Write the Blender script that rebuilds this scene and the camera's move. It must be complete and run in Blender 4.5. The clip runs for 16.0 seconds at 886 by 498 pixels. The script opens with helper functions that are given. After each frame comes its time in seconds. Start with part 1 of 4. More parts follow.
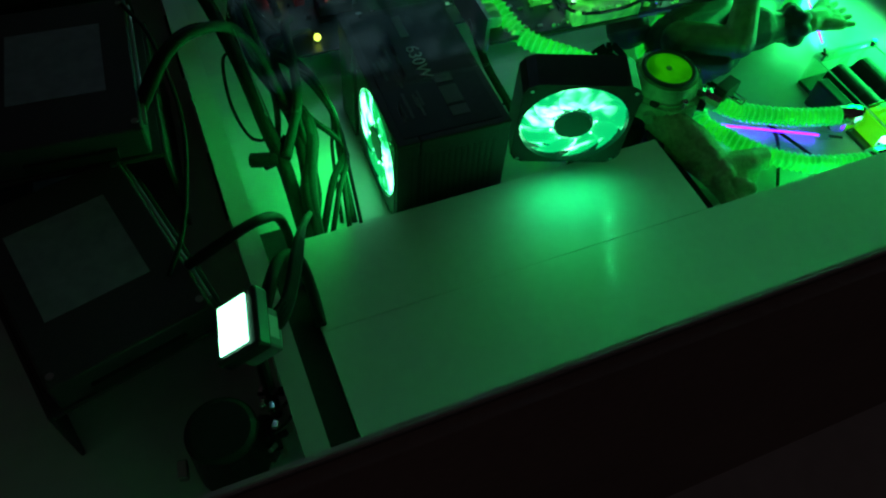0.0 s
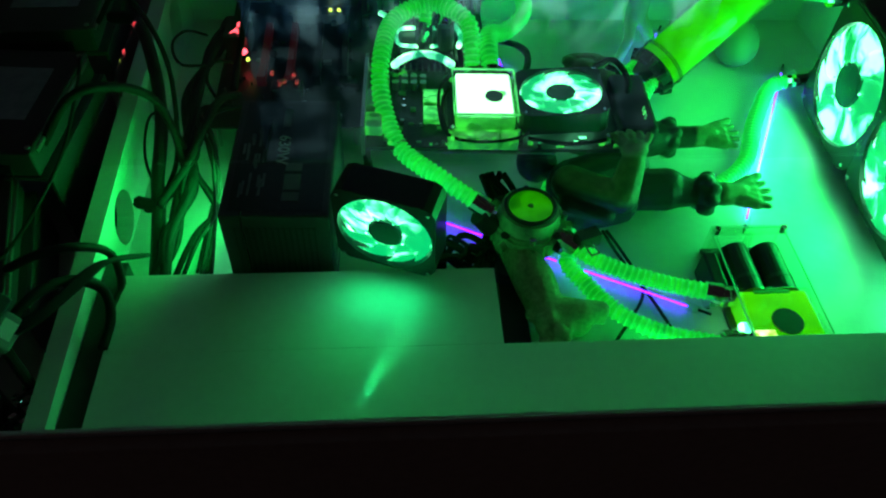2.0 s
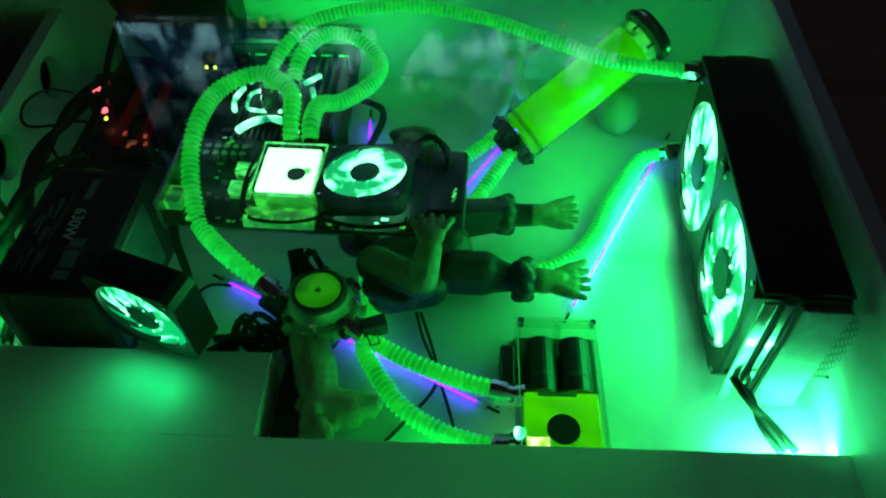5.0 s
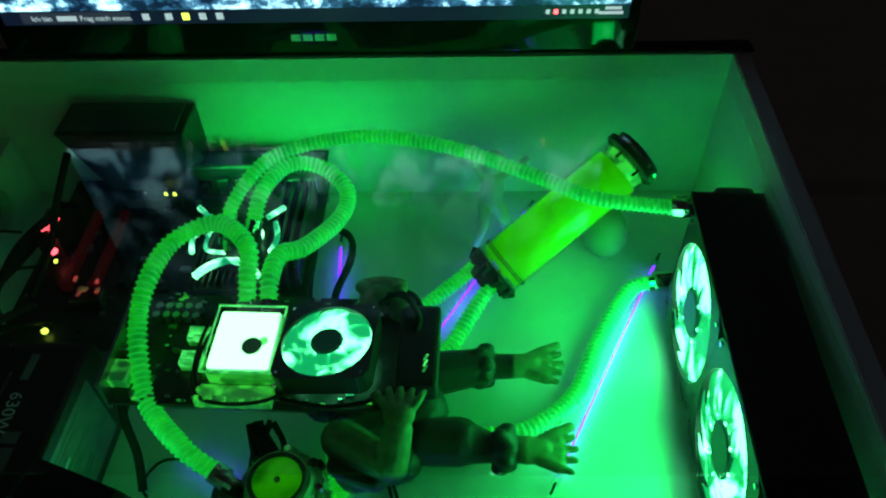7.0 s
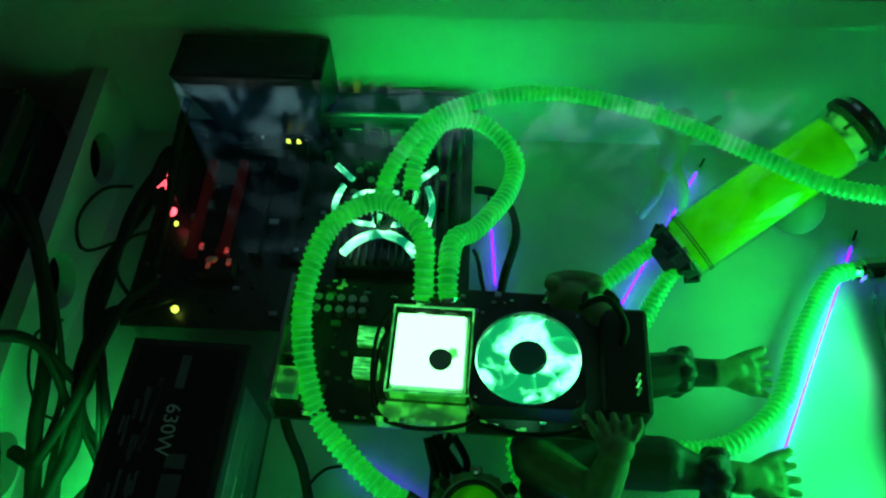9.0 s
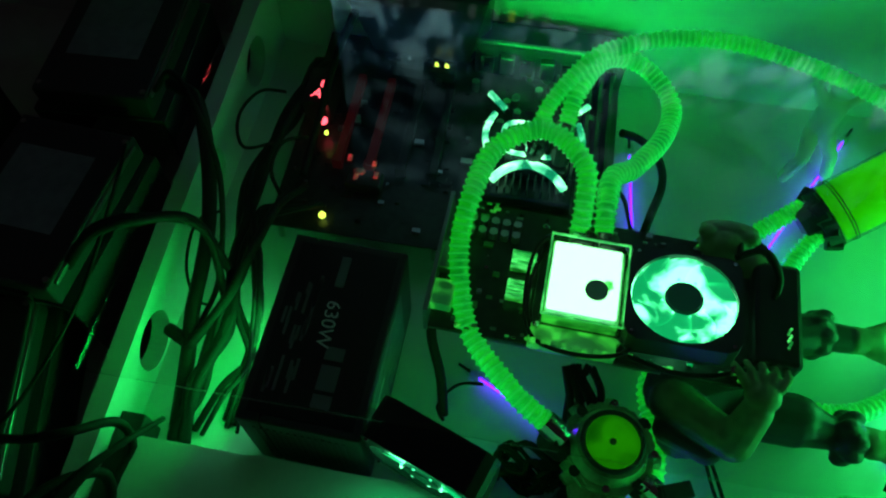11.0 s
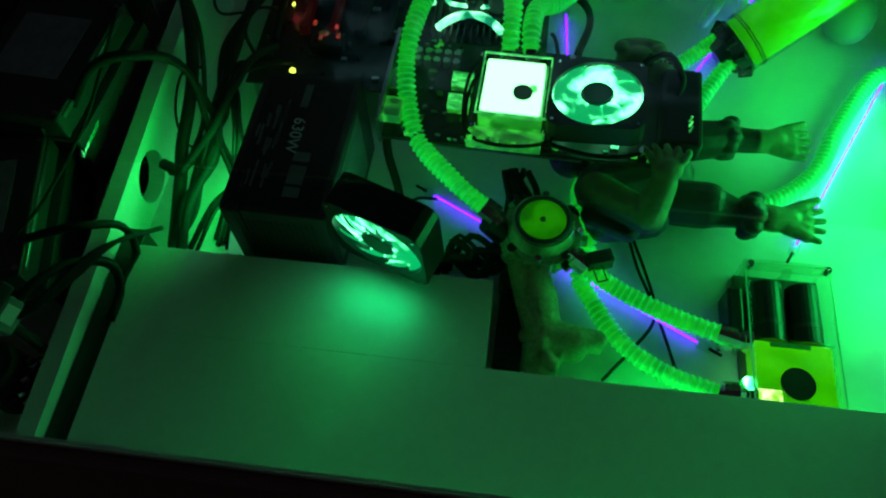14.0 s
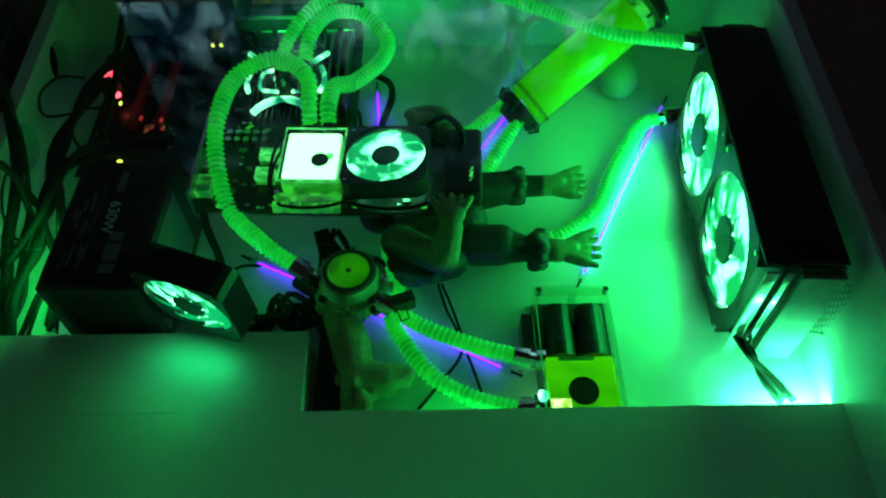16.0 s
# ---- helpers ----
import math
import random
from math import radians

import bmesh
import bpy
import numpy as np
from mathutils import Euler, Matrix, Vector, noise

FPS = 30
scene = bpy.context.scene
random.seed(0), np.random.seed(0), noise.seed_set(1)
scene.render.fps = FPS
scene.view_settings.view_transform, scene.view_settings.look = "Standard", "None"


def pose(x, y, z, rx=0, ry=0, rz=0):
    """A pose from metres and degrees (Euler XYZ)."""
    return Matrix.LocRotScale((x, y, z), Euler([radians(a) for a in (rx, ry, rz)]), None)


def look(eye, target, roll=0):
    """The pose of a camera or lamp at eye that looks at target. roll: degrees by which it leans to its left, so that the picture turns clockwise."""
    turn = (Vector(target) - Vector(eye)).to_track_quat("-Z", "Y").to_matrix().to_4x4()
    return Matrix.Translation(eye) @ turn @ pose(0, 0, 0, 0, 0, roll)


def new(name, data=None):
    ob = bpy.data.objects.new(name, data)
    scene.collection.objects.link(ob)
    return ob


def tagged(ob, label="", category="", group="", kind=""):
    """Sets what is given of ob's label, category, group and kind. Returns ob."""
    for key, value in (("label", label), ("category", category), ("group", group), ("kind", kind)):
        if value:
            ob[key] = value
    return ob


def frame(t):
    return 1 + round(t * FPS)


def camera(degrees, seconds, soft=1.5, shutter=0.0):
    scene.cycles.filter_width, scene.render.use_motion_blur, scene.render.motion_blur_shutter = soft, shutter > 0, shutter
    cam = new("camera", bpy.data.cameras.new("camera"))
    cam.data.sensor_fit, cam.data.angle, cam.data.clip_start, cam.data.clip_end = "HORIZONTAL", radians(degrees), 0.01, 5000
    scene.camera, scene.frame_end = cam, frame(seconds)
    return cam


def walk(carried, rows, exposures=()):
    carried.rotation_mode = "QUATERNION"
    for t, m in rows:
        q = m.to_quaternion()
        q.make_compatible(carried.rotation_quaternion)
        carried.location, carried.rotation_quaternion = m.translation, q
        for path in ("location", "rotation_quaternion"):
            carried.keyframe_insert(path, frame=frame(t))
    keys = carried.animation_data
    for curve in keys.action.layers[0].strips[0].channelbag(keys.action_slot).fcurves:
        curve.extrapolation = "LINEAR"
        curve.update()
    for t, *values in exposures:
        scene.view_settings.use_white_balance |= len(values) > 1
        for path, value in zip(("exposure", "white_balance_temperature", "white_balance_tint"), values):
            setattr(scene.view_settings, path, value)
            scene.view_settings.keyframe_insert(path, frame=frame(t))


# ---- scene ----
cam = camera(61.3, 16.0, soft=2.2)
ROWS = [
    (0.0, 0.0000, 0.0000, 0.4890, 35.36, -3.42, -22.51),
    (0.5, 0.0747, -0.0147, 0.4974, 34.99, -3.72, -14.79),
    (1.0, 0.1661, -0.0453, 0.5149, 36.42, -4.05, -7.25),
    (1.5, 0.2306, -0.0685, 0.5263, 38.98, -2.91, -4.18),
    (2.0, 0.2699, -0.0856, 0.5415, 41.14, -2.21, -3.46),
    (2.5, 0.2854, -0.0896, 0.5629, 42.56, -1.73, -3.18),
    (3.0, 0.2919, -0.0605, 0.5653, 42.13, -2.25, -4.24),
    (3.5, 0.3305, -0.0336, 0.5726, 41.57, -2.61, -2.24),
    (4.0, 0.4081, -0.0320, 0.5739, 40.62, -2.17, 1.18),
    (6.5, 0.5624, 0.0466, 0.6070, 43.58, 1.06, 1.68),
    (7.0, 0.5416, 0.1068, 0.6216, 43.12, 1.18, 0.70),
    (7.5, 0.5091, 0.1587, 0.6258, 41.31, 1.34, 0.67),
    (8.0, 0.4702, 0.2023, 0.6215, 38.57, 1.12, 0.83),
    (8.5, 0.4241, 0.2424, 0.6122, 35.56, 0.77, 1.22),
    (11.0, 0.2940, 0.2076, 0.6030, 30.00, -0.56, 9.78),
    (11.5, 0.2892, 0.1770, 0.5983, 29.32, -0.36, 10.49),
    (12.0, 0.2898, 0.1403, 0.5950, 28.99, -0.20, 10.98),
    (12.5, 0.2957, 0.0994, 0.5951, 29.05, 0.08, 10.98),
    (13.0, 0.3118, 0.0772, 0.5965, 28.99, 0.87, 10.59),
    (13.5, 0.3353, 0.0600, 0.5970, 28.57, 1.32, 9.85),
    (14.0, 0.3709, 0.0367, 0.6063, 29.60, 1.79, 7.43),
    (14.5, 0.4102, 0.0228, 0.6114, 31.06, 1.71, 5.48),
    (15.0, 0.4444, 0.0174, 0.6131, 32.02, 1.72, 2.97),
    (15.5, 0.4784, -0.0061, 0.6229, 34.55, 1.23, 1.37),
    (16.0, 0.4806, -0.0228, 0.6352, 36.62, 0.32, -0.81),
]
walk(cam, [(t, pose(*p)) for t, *p in ROWS],
     [(0.0, 0.55), (2.0, 0.50), (3.5, 0.50), (4.2, 0.42), (6.4, 0.12), (8.7, 0.12), (11.0, 0.08), (13.5, 0.05), (16.0, 0.05)])

# ---- world and lamps ----
world = bpy.data.worlds.new("world")
scene.world = world
world.use_nodes = True
world.node_tree.nodes["Background"].inputs[0].default_value = (0.42, 0.33, 0.35, 1)
world.node_tree.nodes["Background"].inputs[1].default_value = 0.0125


def lamp(name, eye, target, sx, sy, watts, colour, spread=180):
    data = bpy.data.lights.new(name, "AREA")
    data.shape, data.size, data.size_y = "RECTANGLE", sx, sy
    data.energy, data.color, data.spread = watts, colour, math.radians(spread)
    ob = new(name, data)
    ob.matrix_world = look(eye, target)
    return ob


GREEN = (0.0, 1.0, 0.10)
AQUA = (0.0, 1.0, 0.12)
# light of the two lit radiator fans, of the fan by the power supply and of the one set in its side
lamp("radiator_fan_light", (0.722, 0.402, 0.080), (0.40, 0.44, 0.05), 0.10, 0.10, 0.30, AQUA)
lamp("radiator_fan_light", (0.737, 0.545, 0.075), (0.40, 0.58, 0.05), 0.10, 0.10, 0.30, AQUA)
lamp("ledge_fan_light", (0.262, 0.302, 0.066), (0.258, 0.276, 0.040), 0.06, 0.016, 0.011, (0.0, 1.0, 0.24))
lamp("case_fan_light", (0.2455, 0.268, 0.090), (0.10, -0.05, 0.06), 0.06, 0.06, 0.006, AQUA)
lamp("case_fan_back_light", (0.2765, 0.3535, 0.094), (0.30, 0.50, 0.02), 0.06, 0.05, 0.016, GREEN)
lamp("supply_fan_light", (0.106, 0.395, 0.060), (0.03, 0.41, 0.05), 0.09, 0.09, 0.135, GREEN)
# LED strips: under the front shelf in the corner, behind the mainboard
lamp("corner_strip_light", (0.790, 0.253, 0.0195), (0.788, 0.285, 0.0), 0.070, 0.008, 0.60, (0.04, 1.0, 0.28))
lamp("shelf_strip_light", (0.57, 0.244, 0.014), (0.58, 0.6, 0.01), 0.24, 0.008, 0.05, GREEN)
lamp("back_strip_light", (0.36, 0.700, 0.075), (0.36, 0.90, 0.13), 0.20, 0.02, 0.09, GREEN)
# added fill light for the side wall behind the radiator; no lamp known there
lamp("side_fill_light", (0.800, 0.662, 0.050), (0.810, 0.785, 0.165), 0.06, 0.02, 0.028, GREEN)
# narrow leaks from the case fan's frame graze the ledge
for leak, reach in ((0.0010, (0.2890, 0.2890)), (0.0013, (0.2800, 0.2705)), (0.0011, (0.2690, 0.2480)), (0.0007, (0.2550, 0.2200))):
    lamp("fan_leak_light", (0.3110, 0.3340, 0.0475), (*reach, 0.0400), 0.0016, 0.0016, leak, (0.02, 1.0, 0.30), 3)

# ---- materials ----
def material(name, base, rough=0.5, metal=0.0, grain=40.0, amount=0.12, bump=0.05, coat=0.0, emit=None, power=0.0, trans=0.0, ior=1.45, stain=6.0):
    m = bpy.data.materials.new(name)
    m.use_nodes = True
    nt = m.node_tree
    b = nt.nodes["Principled BSDF"]
    b.inputs["Roughness"].default_value = rough
    b.inputs["Metallic"].default_value = metal
    b.inputs["Coat Weight"].default_value = coat
    b.inputs["Transmission Weight"].default_value = trans
    b.inputs["IOR"].default_value = ior
    co = nt.nodes.new("ShaderNodeTexCoord")
    fine = nt.nodes.new("ShaderNodeTexNoise")
    fine.inputs["Scale"].default_value = grain
    fine.inputs["Detail"].default_value = 5
    wide = nt.nodes.new("ShaderNodeTexNoise")
    wide.inputs["Scale"].default_value = stain
    wide.inputs["Detail"].default_value = 3
    for n in (fine, wide):
        nt.links.new(co.outputs["Object"], n.inputs["Vector"])
    both = nt.nodes.new("ShaderNodeMath")
    both.operation = "ADD"
    nt.links.new(fine.outputs[0], both.inputs[0])
    nt.links.new(wide.outputs[0], both.inputs[1])
    ramp = nt.nodes.new("ShaderNodeMapRange")
    ramp.inputs[1].default_value, ramp.inputs[2].default_value = 0.6, 1.4
    ramp.inputs[3].default_value, ramp.inputs[4].default_value = 1 - amount, 1 + amount
    nt.links.new(both.outputs[0], ramp.inputs[0])
    mul = nt.nodes.new("ShaderNodeVectorMath")
    mul.operation = "SCALE"
    mul.inputs[0].default_value = base
    nt.links.new(ramp.outputs[0], mul.inputs["Scale"])
    nt.links.new(mul.outputs[0], b.inputs["Base Color"])
    if bump:
        bu = nt.nodes.new("ShaderNodeBump")
        bu.inputs["Strength"].default_value = bump
        bu.inputs["Distance"].default_value = 0.001
        nt.links.new(fine.outputs[0], bu.inputs["Height"])
        nt.links.new(bu.outputs[0], b.inputs["Normal"])
    if emit:
        b.inputs["Emission Color"].default_value = (*emit, 1)
        b.inputs["Emission Strength"].default_value = power
    return m


def glow(name, dark, bright, low, high, scale=30.0, edge=(0.4, 0.62), base=(0.25, 0.5, 0.4), rough=0.2, whole=False):
    """Lit translucent plastic: bright streaks over a darker glow."""
    m = bpy.data.materials.new(name)
    m.use_nodes = True
    nt = m.node_tree
    b = nt.nodes["Principled BSDF"]
    b.inputs["Base Color"].default_value = (*base, 1)
    b.inputs["Roughness"].default_value = rough
    co = nt.nodes.new("ShaderNodeTexCoord")
    n = nt.nodes.new("ShaderNodeTexNoise")
    n.noise_dimensions = "4D"
    n.inputs["Scale"].default_value = scale
    n.inputs["Detail"].default_value = 3
    info = nt.nodes.new("ShaderNodeObjectInfo")
    shift = nt.nodes.new("ShaderNodeMath")
    shift.operation = "MULTIPLY"
    shift.inputs[1].default_value = 20.0
    nt.links.new(info.outputs["Random"], shift.inputs[0])
    n.inputs["Distortion"].default_value = 0.8
    if whole:
        # one pattern sweeps over all the pieces
        place = nt.nodes.new("ShaderNodeNewGeometry")
        nt.links.new(place.outputs["Position"], n.inputs["Vector"])
    else:
        nt.links.new(shift.outputs[0], n.inputs["W"])
        nt.links.new(co.outputs["Object"], n.inputs["Vector"])
    r = nt.nodes.new("ShaderNodeMapRange")
    r.inputs[1].default_value, r.inputs[2].default_value = edge
    nt.links.new(n.outputs[0], r.inputs[0])
    mix = nt.nodes.new("ShaderNodeMix")
    mix.data_type = "RGBA"
    mix.inputs["A"].default_value, mix.inputs["B"].default_value = (*dark, 1), (*bright, 1)
    nt.links.new(r.outputs[0], mix.inputs["Factor"])
    nt.links.new(mix.outputs["Result"], b.inputs["Emission Color"])
    s = nt.nodes.new("ShaderNodeMapRange")
    s.inputs[3].default_value, s.inputs[4].default_value = low, high
    nt.links.new(r.outputs[0], s.inputs[0])
    nt.links.new(s.outputs[0], b.inputs["Emission Strength"])
    return m


def pane_material(name, tint, rough=0.0, ior=1.45):
    """A thin clear sheet: see-through, with a mirror gloss by Fresnel."""
    m = bpy.data.materials.new(name)
    m.use_nodes = True
    nt = m.node_tree
    nt.nodes.clear()
    out = nt.nodes.new("ShaderNodeOutputMaterial")
    mix = nt.nodes.new("ShaderNodeMixShader")
    face = nt.nodes.new("ShaderNodeLayerWeight")
    face.inputs[0].default_value = 0.5
    power = nt.nodes.new("ShaderNodeMath")
    power.operation = "POWER"
    power.inputs[1].default_value = 5.0
    nt.links.new(face.outputs["Facing"], power.inputs[0])
    fr = nt.nodes.new("ShaderNodeMapRange")
    low = ((ior - 1) / (ior + 1)) ** 2
    fr.inputs[3].default_value = low
    nt.links.new(power.outputs[0], fr.inputs[0])
    t = nt.nodes.new("ShaderNodeBsdfTransparent")
    t.inputs[0].default_value = (*tint, 1)
    g = nt.nodes.new("ShaderNodeBsdfGlossy")
    g.inputs["Roughness"].default_value = rough
    nt.links.new(fr.outputs[0], mix.inputs[0])
    nt.links.new(t.outputs[0], mix.inputs[1])
    nt.links.new(g.outputs[0], mix.inputs[2])
    nt.links.new(mix.outputs[0], out.inputs[0])
    return m


WHITE = material("white_board", (0.72, 0.73, 0.72), 0.42, grain=120, amount=0.05, bump=0.03)
FLOOR = material("white_floor", (0.70, 0.71, 0.70), 0.22, grain=60, amount=0.08, bump=0.04, stain=9)
EDGE = material("sawn_edge", (0.55, 0.52, 0.46), 0.7, grain=300, amount=0.2, bump=0.2)
BLACK = material("black_plastic", (0.026, 0.024, 0.025), 0.34, grain=200, amount=0.3, bump=0.06)
SATIN = material("black_steel", (0.055, 0.050, 0.052), 0.45, grain=500, amount=0.3, bump=0.08)
RUBBER = material("black_rubber", (0.030, 0.030, 0.030), 0.55, grain=150, amount=0.3)
BOARD = material("circuit_board", (0.026, 0.034, 0.030), 0.32, grain=180, amount=0.6, bump=0.1, stain=60)
CHROME = material("chrome", (0.75, 0.77, 0.76), 0.12, 1.0, amount=0.05, bump=0.02)
STEEL = material("steel", (0.42, 0.44, 0.43), 0.35, 1.0, grain=200, amount=0.15)
GREY = material("grey_label", (0.27, 0.28, 0.29), 0.6, grain=90, amount=0.3)
PRINT = material("grey_print", (0.85, 0.86, 0.86), 0.6, amount=0.15, bump=0)
DIMPRINT = material("dim_print", (0.20, 0.21, 0.215), 0.6, amount=0.3, bump=0)
CABLE = material("cable_sleeve", (0.016, 0.017, 0.016), 0.62, grain=400, amount=0.4, bump=0.15)
CABLE.node_tree.nodes["Principled BSDF"].inputs["Specular IOR Level"].default_value = 0.2
WALL = material("room_paint", (0.7, 0.66, 0.64), 0.9, grain=30, amount=0.1)
SCALE = material("figure_scales", (0.40, 0.39, 0.22), 0.55, grain=260, amount=0.45, bump=0.8, stain=50)
FIGURINE = material("pale_figurine", (0.82, 0.86, 0.80), 0.5, grain=70, amount=0.2, bump=0.3)
STONE = material("grey_stone", (0.30, 0.33, 0.30), 0.6, grain=70, amount=0.2, bump=0.3)
COOLANT = glow("fluorescent_tube", (0.0, 0.42, 0.006), (0.014, 1.0, 0.012), 0.36, 0.54, 55, (0.3, 0.75), (0.05, 0.45, 0.36), 0.10)
RIB = material("tube_rib", (0.14, 0.62, 0.50), 0.08, grain=90, amount=0.2, emit=(0.010, 0.9, 0.05), power=0.30)
DYE = glow("fluorescent_coolant", (0.03, 0.62, 0.0), (0.12, 1.0, 0.0), 0.42, 0.62, 22, (0.3, 0.7), (0.08, 0.5, 0.02), 0.1)
CLEARDYE = glow("green_coolant", (0.012, 0.55, 0.0), (0.05, 1.0, 0.0), 0.34, 0.58, 18, (0.3, 0.7), (0.08, 0.5, 0.02), 0.1)
METERDYE = glow("dim_coolant", (0.010, 0.40, 0.0), (0.045, 0.9, 0.0), 0.11, 0.24, 40, (0.3, 0.7), (0.02, 0.28, 0.01), 0.1)
CLEAR = pane_material("clear_acrylic", (0.86, 0.95, 0.88), 0.03, 1.5)
GLASS = pane_material("glass_sheet", (0.96, 0.99, 0.97), 0.0, 1.5)
BLADE = glow("lit_fan_blade", (0.0, 0.62, 0.13), (0.13, 1.0, 0.40), 0.55, 5.0, 24, (0.46, 0.56), whole=True)
RING = glow("lit_fan_ring", (0.0, 0.8, 0.24), (0.18, 1.0, 0.42), 0.6, 4.6, 34, (0.46, 0.58), whole=True)
GUARD = glow("lit_fan_guard", (0.0, 0.62, 0.13), (0.10, 1.0, 0.38), 0.50, 3.0, 24, (0.46, 0.58), whole=True)
DIMBLADE = glow("lit_fan_blade_soft", (0.0, 0.66, 0.18), (0.17, 1.0, 0.44), 0.62, 3.6, 32, (0.51, 0.62), whole=True)
BLOCKGLOW = glow("lit_block", (0.03, 0.9, 0.06), (0.36, 1.0, 0.46), 0.8, 3.1, 60, (0.29, 0.37))
LEDWHITE = glow("led_green_white", (0.05, 1.0, 0.4), (0.20, 1.0, 0.46), 1.5, 5.0, 60)
ARCLIGHT = glow("lit_acrylic_edge", (0.0, 0.6, 0.28), (0.30, 1.0, 0.48), 0.4, 3.4, 45)
LCD = material("lcd_light", (0.5, 0.6, 0.55), 0.2, emit=(0.28, 1.0, 0.56), power=4.0, bump=0)
UV = material("uv_cathode", (0.3, 0.1, 0.6), 0.2, emit=(0.095, 0.002, 1.0), power=7.5, bump=0)
RED = material("red_led", (0.4, 0.02, 0.02), 0.3, emit=(1.0, 0.07, 0.10), power=4.5, bump=0)
REDSLOT = material("red_slot", (0.14, 0.016, 0.02), 0.4, grain=80, amount=0.3, emit=(1.0, 0.03, 0.06), power=0.008)
REDGLOW = glow("red_glow", (0.25, 0.0, 0.01), (1.0, 0.02, 0.04), 0.05, 0.6, 160)
YELLOW = material("yellow_led", (0.4, 0.5, 0.05), 0.3, emit=(0.75, 1.0, 0.1), power=2.0, bump=0)
CAPACITOR = material("aluminium_can", (0.5, 0.52, 0.5), 0.3, 0.9, amount=0.1)
COPPER = material("green_heatsink", (0.12, 0.35, 0.12), 0.35, 0.5, amount=0.2)


# ---- building ----
def link(bm, name, mat, parent=None, label="", smooth=False):
    me = bpy.data.meshes.new(name)
    bm.normal_update()
    bm.to_mesh(me)
    bm.free()
    if smooth:
        me.shade_smooth()
    for m in (mat if isinstance(mat, (list, tuple)) else (mat,)):
        me.materials.append(m)
    ob = new(name, me)
    if parent is not None:
        ob.parent = parent
    if label:
        tagged(ob, label)
    return ob


def part(name, bm, mat, parent, label="", smooth=False):
    return link(bm, name, mat, parent, label, smooth)


def thing(name, x, y, z, label, category, rz=0, rx=0, ry=0, group=""):
    ob = new(name)
    ob.empty_display_size = 0.02
    ob.matrix_basis = pose(x, y, z, rx, ry, rz)
    return tagged(ob, label, category, group)


def struct(name, bm, mat, label, category="structure"):
    return tagged(link(bm, name, mat), label, category, "", "structure")


def box(lo, hi, bevel=0.0, bm=None, m=None):
    bm = bm or bmesh.new()
    c = [(a + b) / 2 for a, b in zip(lo, hi)]
    s = [abs(b - a) for a, b in zip(lo, hi)]
    made = bmesh.ops.create_cube(bm, size=1.0, matrix=(m or Matrix()) @ Matrix.Translation(c) @ Matrix.Diagonal((*s, 1)))
    if bevel:
        edges = list({e for v in made["verts"] for e in v.link_edges})
        bmesh.ops.bevel(bm, geom=edges, offset=bevel, segments=2, profile=0.5, affect="EDGES")
    return bm


def rod(a, b, r, r2=None, seg=16, bm=None):
    bm = bm or bmesh.new()
    a, b = Vector(a), Vector(b)
    d = b - a
    m = Matrix.Translation((a + b) / 2) @ d.to_track_quat("Z", "Y").to_matrix().to_4x4()
    bmesh.ops.create_cone(bm, cap_ends=True, segments=seg, radius1=r, radius2=r if r2 is None else r2, depth=d.length, matrix=m)
    return bm


def blob(c, s, bm=None, seg=12, rot=None):
    bm = bm or bmesh.new()
    m = Matrix.Translation(c) @ (rot or Matrix()) @ Matrix.Diagonal((*s, 1))
    bmesh.ops.create_uvsphere(bm, u_segments=seg, v_segments=max(6, seg // 2 + 2), radius=1.0, matrix=m)
    return bm


def spline(points, step):
    """Evenly spaced points on a smooth curve through the points."""
    p = [Vector(q) for q in points]
    p = [p[0] * 2 - p[1]] + p + [p[-1] * 2 - p[-2]]
    fine = []
    for i in range(1, len(p) - 2):
        a, b, c, d = p[i - 1:i + 3]
        for k in range(24):
            t = k / 24
            fine.append(0.5 * (2 * b + (c - a) * t + (2 * a - 5 * b + 4 * c - d) * t * t + (3 * b - a - 3 * c + d) * t ** 3))
    fine.append(p[-2])
    out, left = [fine[0]], step
    for a, b in zip(fine, fine[1:]):
        n = (b - a).length
        while n >= left and n > 0:
            a = a + (b - a) * (left / n)
            n -= left
            out.append(a)
            left = step
        left -= n
    return out


def sweep(line, radii, seg=12, bm=None, mats=None):
    """A round skin along a line of points, with a radius for each."""
    bm = bm or bmesh.new()
    side = None
    rings = []
    for i, c in enumerate(line):
        t = (line[min(i + 1, len(line) - 1)] - line[max(i - 1, 0)]).normalized()
        if side is None:
            side = t.orthogonal().normalized()
        side = (side - t * side.dot(t)).normalized()
        up = t.cross(side)
        r = radii[i] if isinstance(radii, (list, tuple)) else radii
        rings.append([bm.verts.new(c + (side * math.cos(a) + up * math.sin(a)) * r) for a in (2 * math.pi * k / seg for k in range(seg))])
    for i in range(len(rings) - 1):
        for k in range(seg):
            f = bm.faces.new((rings[i][k], rings[i][(k + 1) % seg], rings[i + 1][(k + 1) % seg], rings[i + 1][k]))
            f.smooth = True
            if mats:
                f.material_index = mats[i]
    bm.faces.new(rings[0][::-1])
    bm.faces.new(rings[-1])
    return bm


def cable(points, r, parent, name="cable", mat=None, seg=6, step=0.006):
    line = spline(points, step)
    return part(name, sweep(line, r, seg), mat or CABLE, parent)


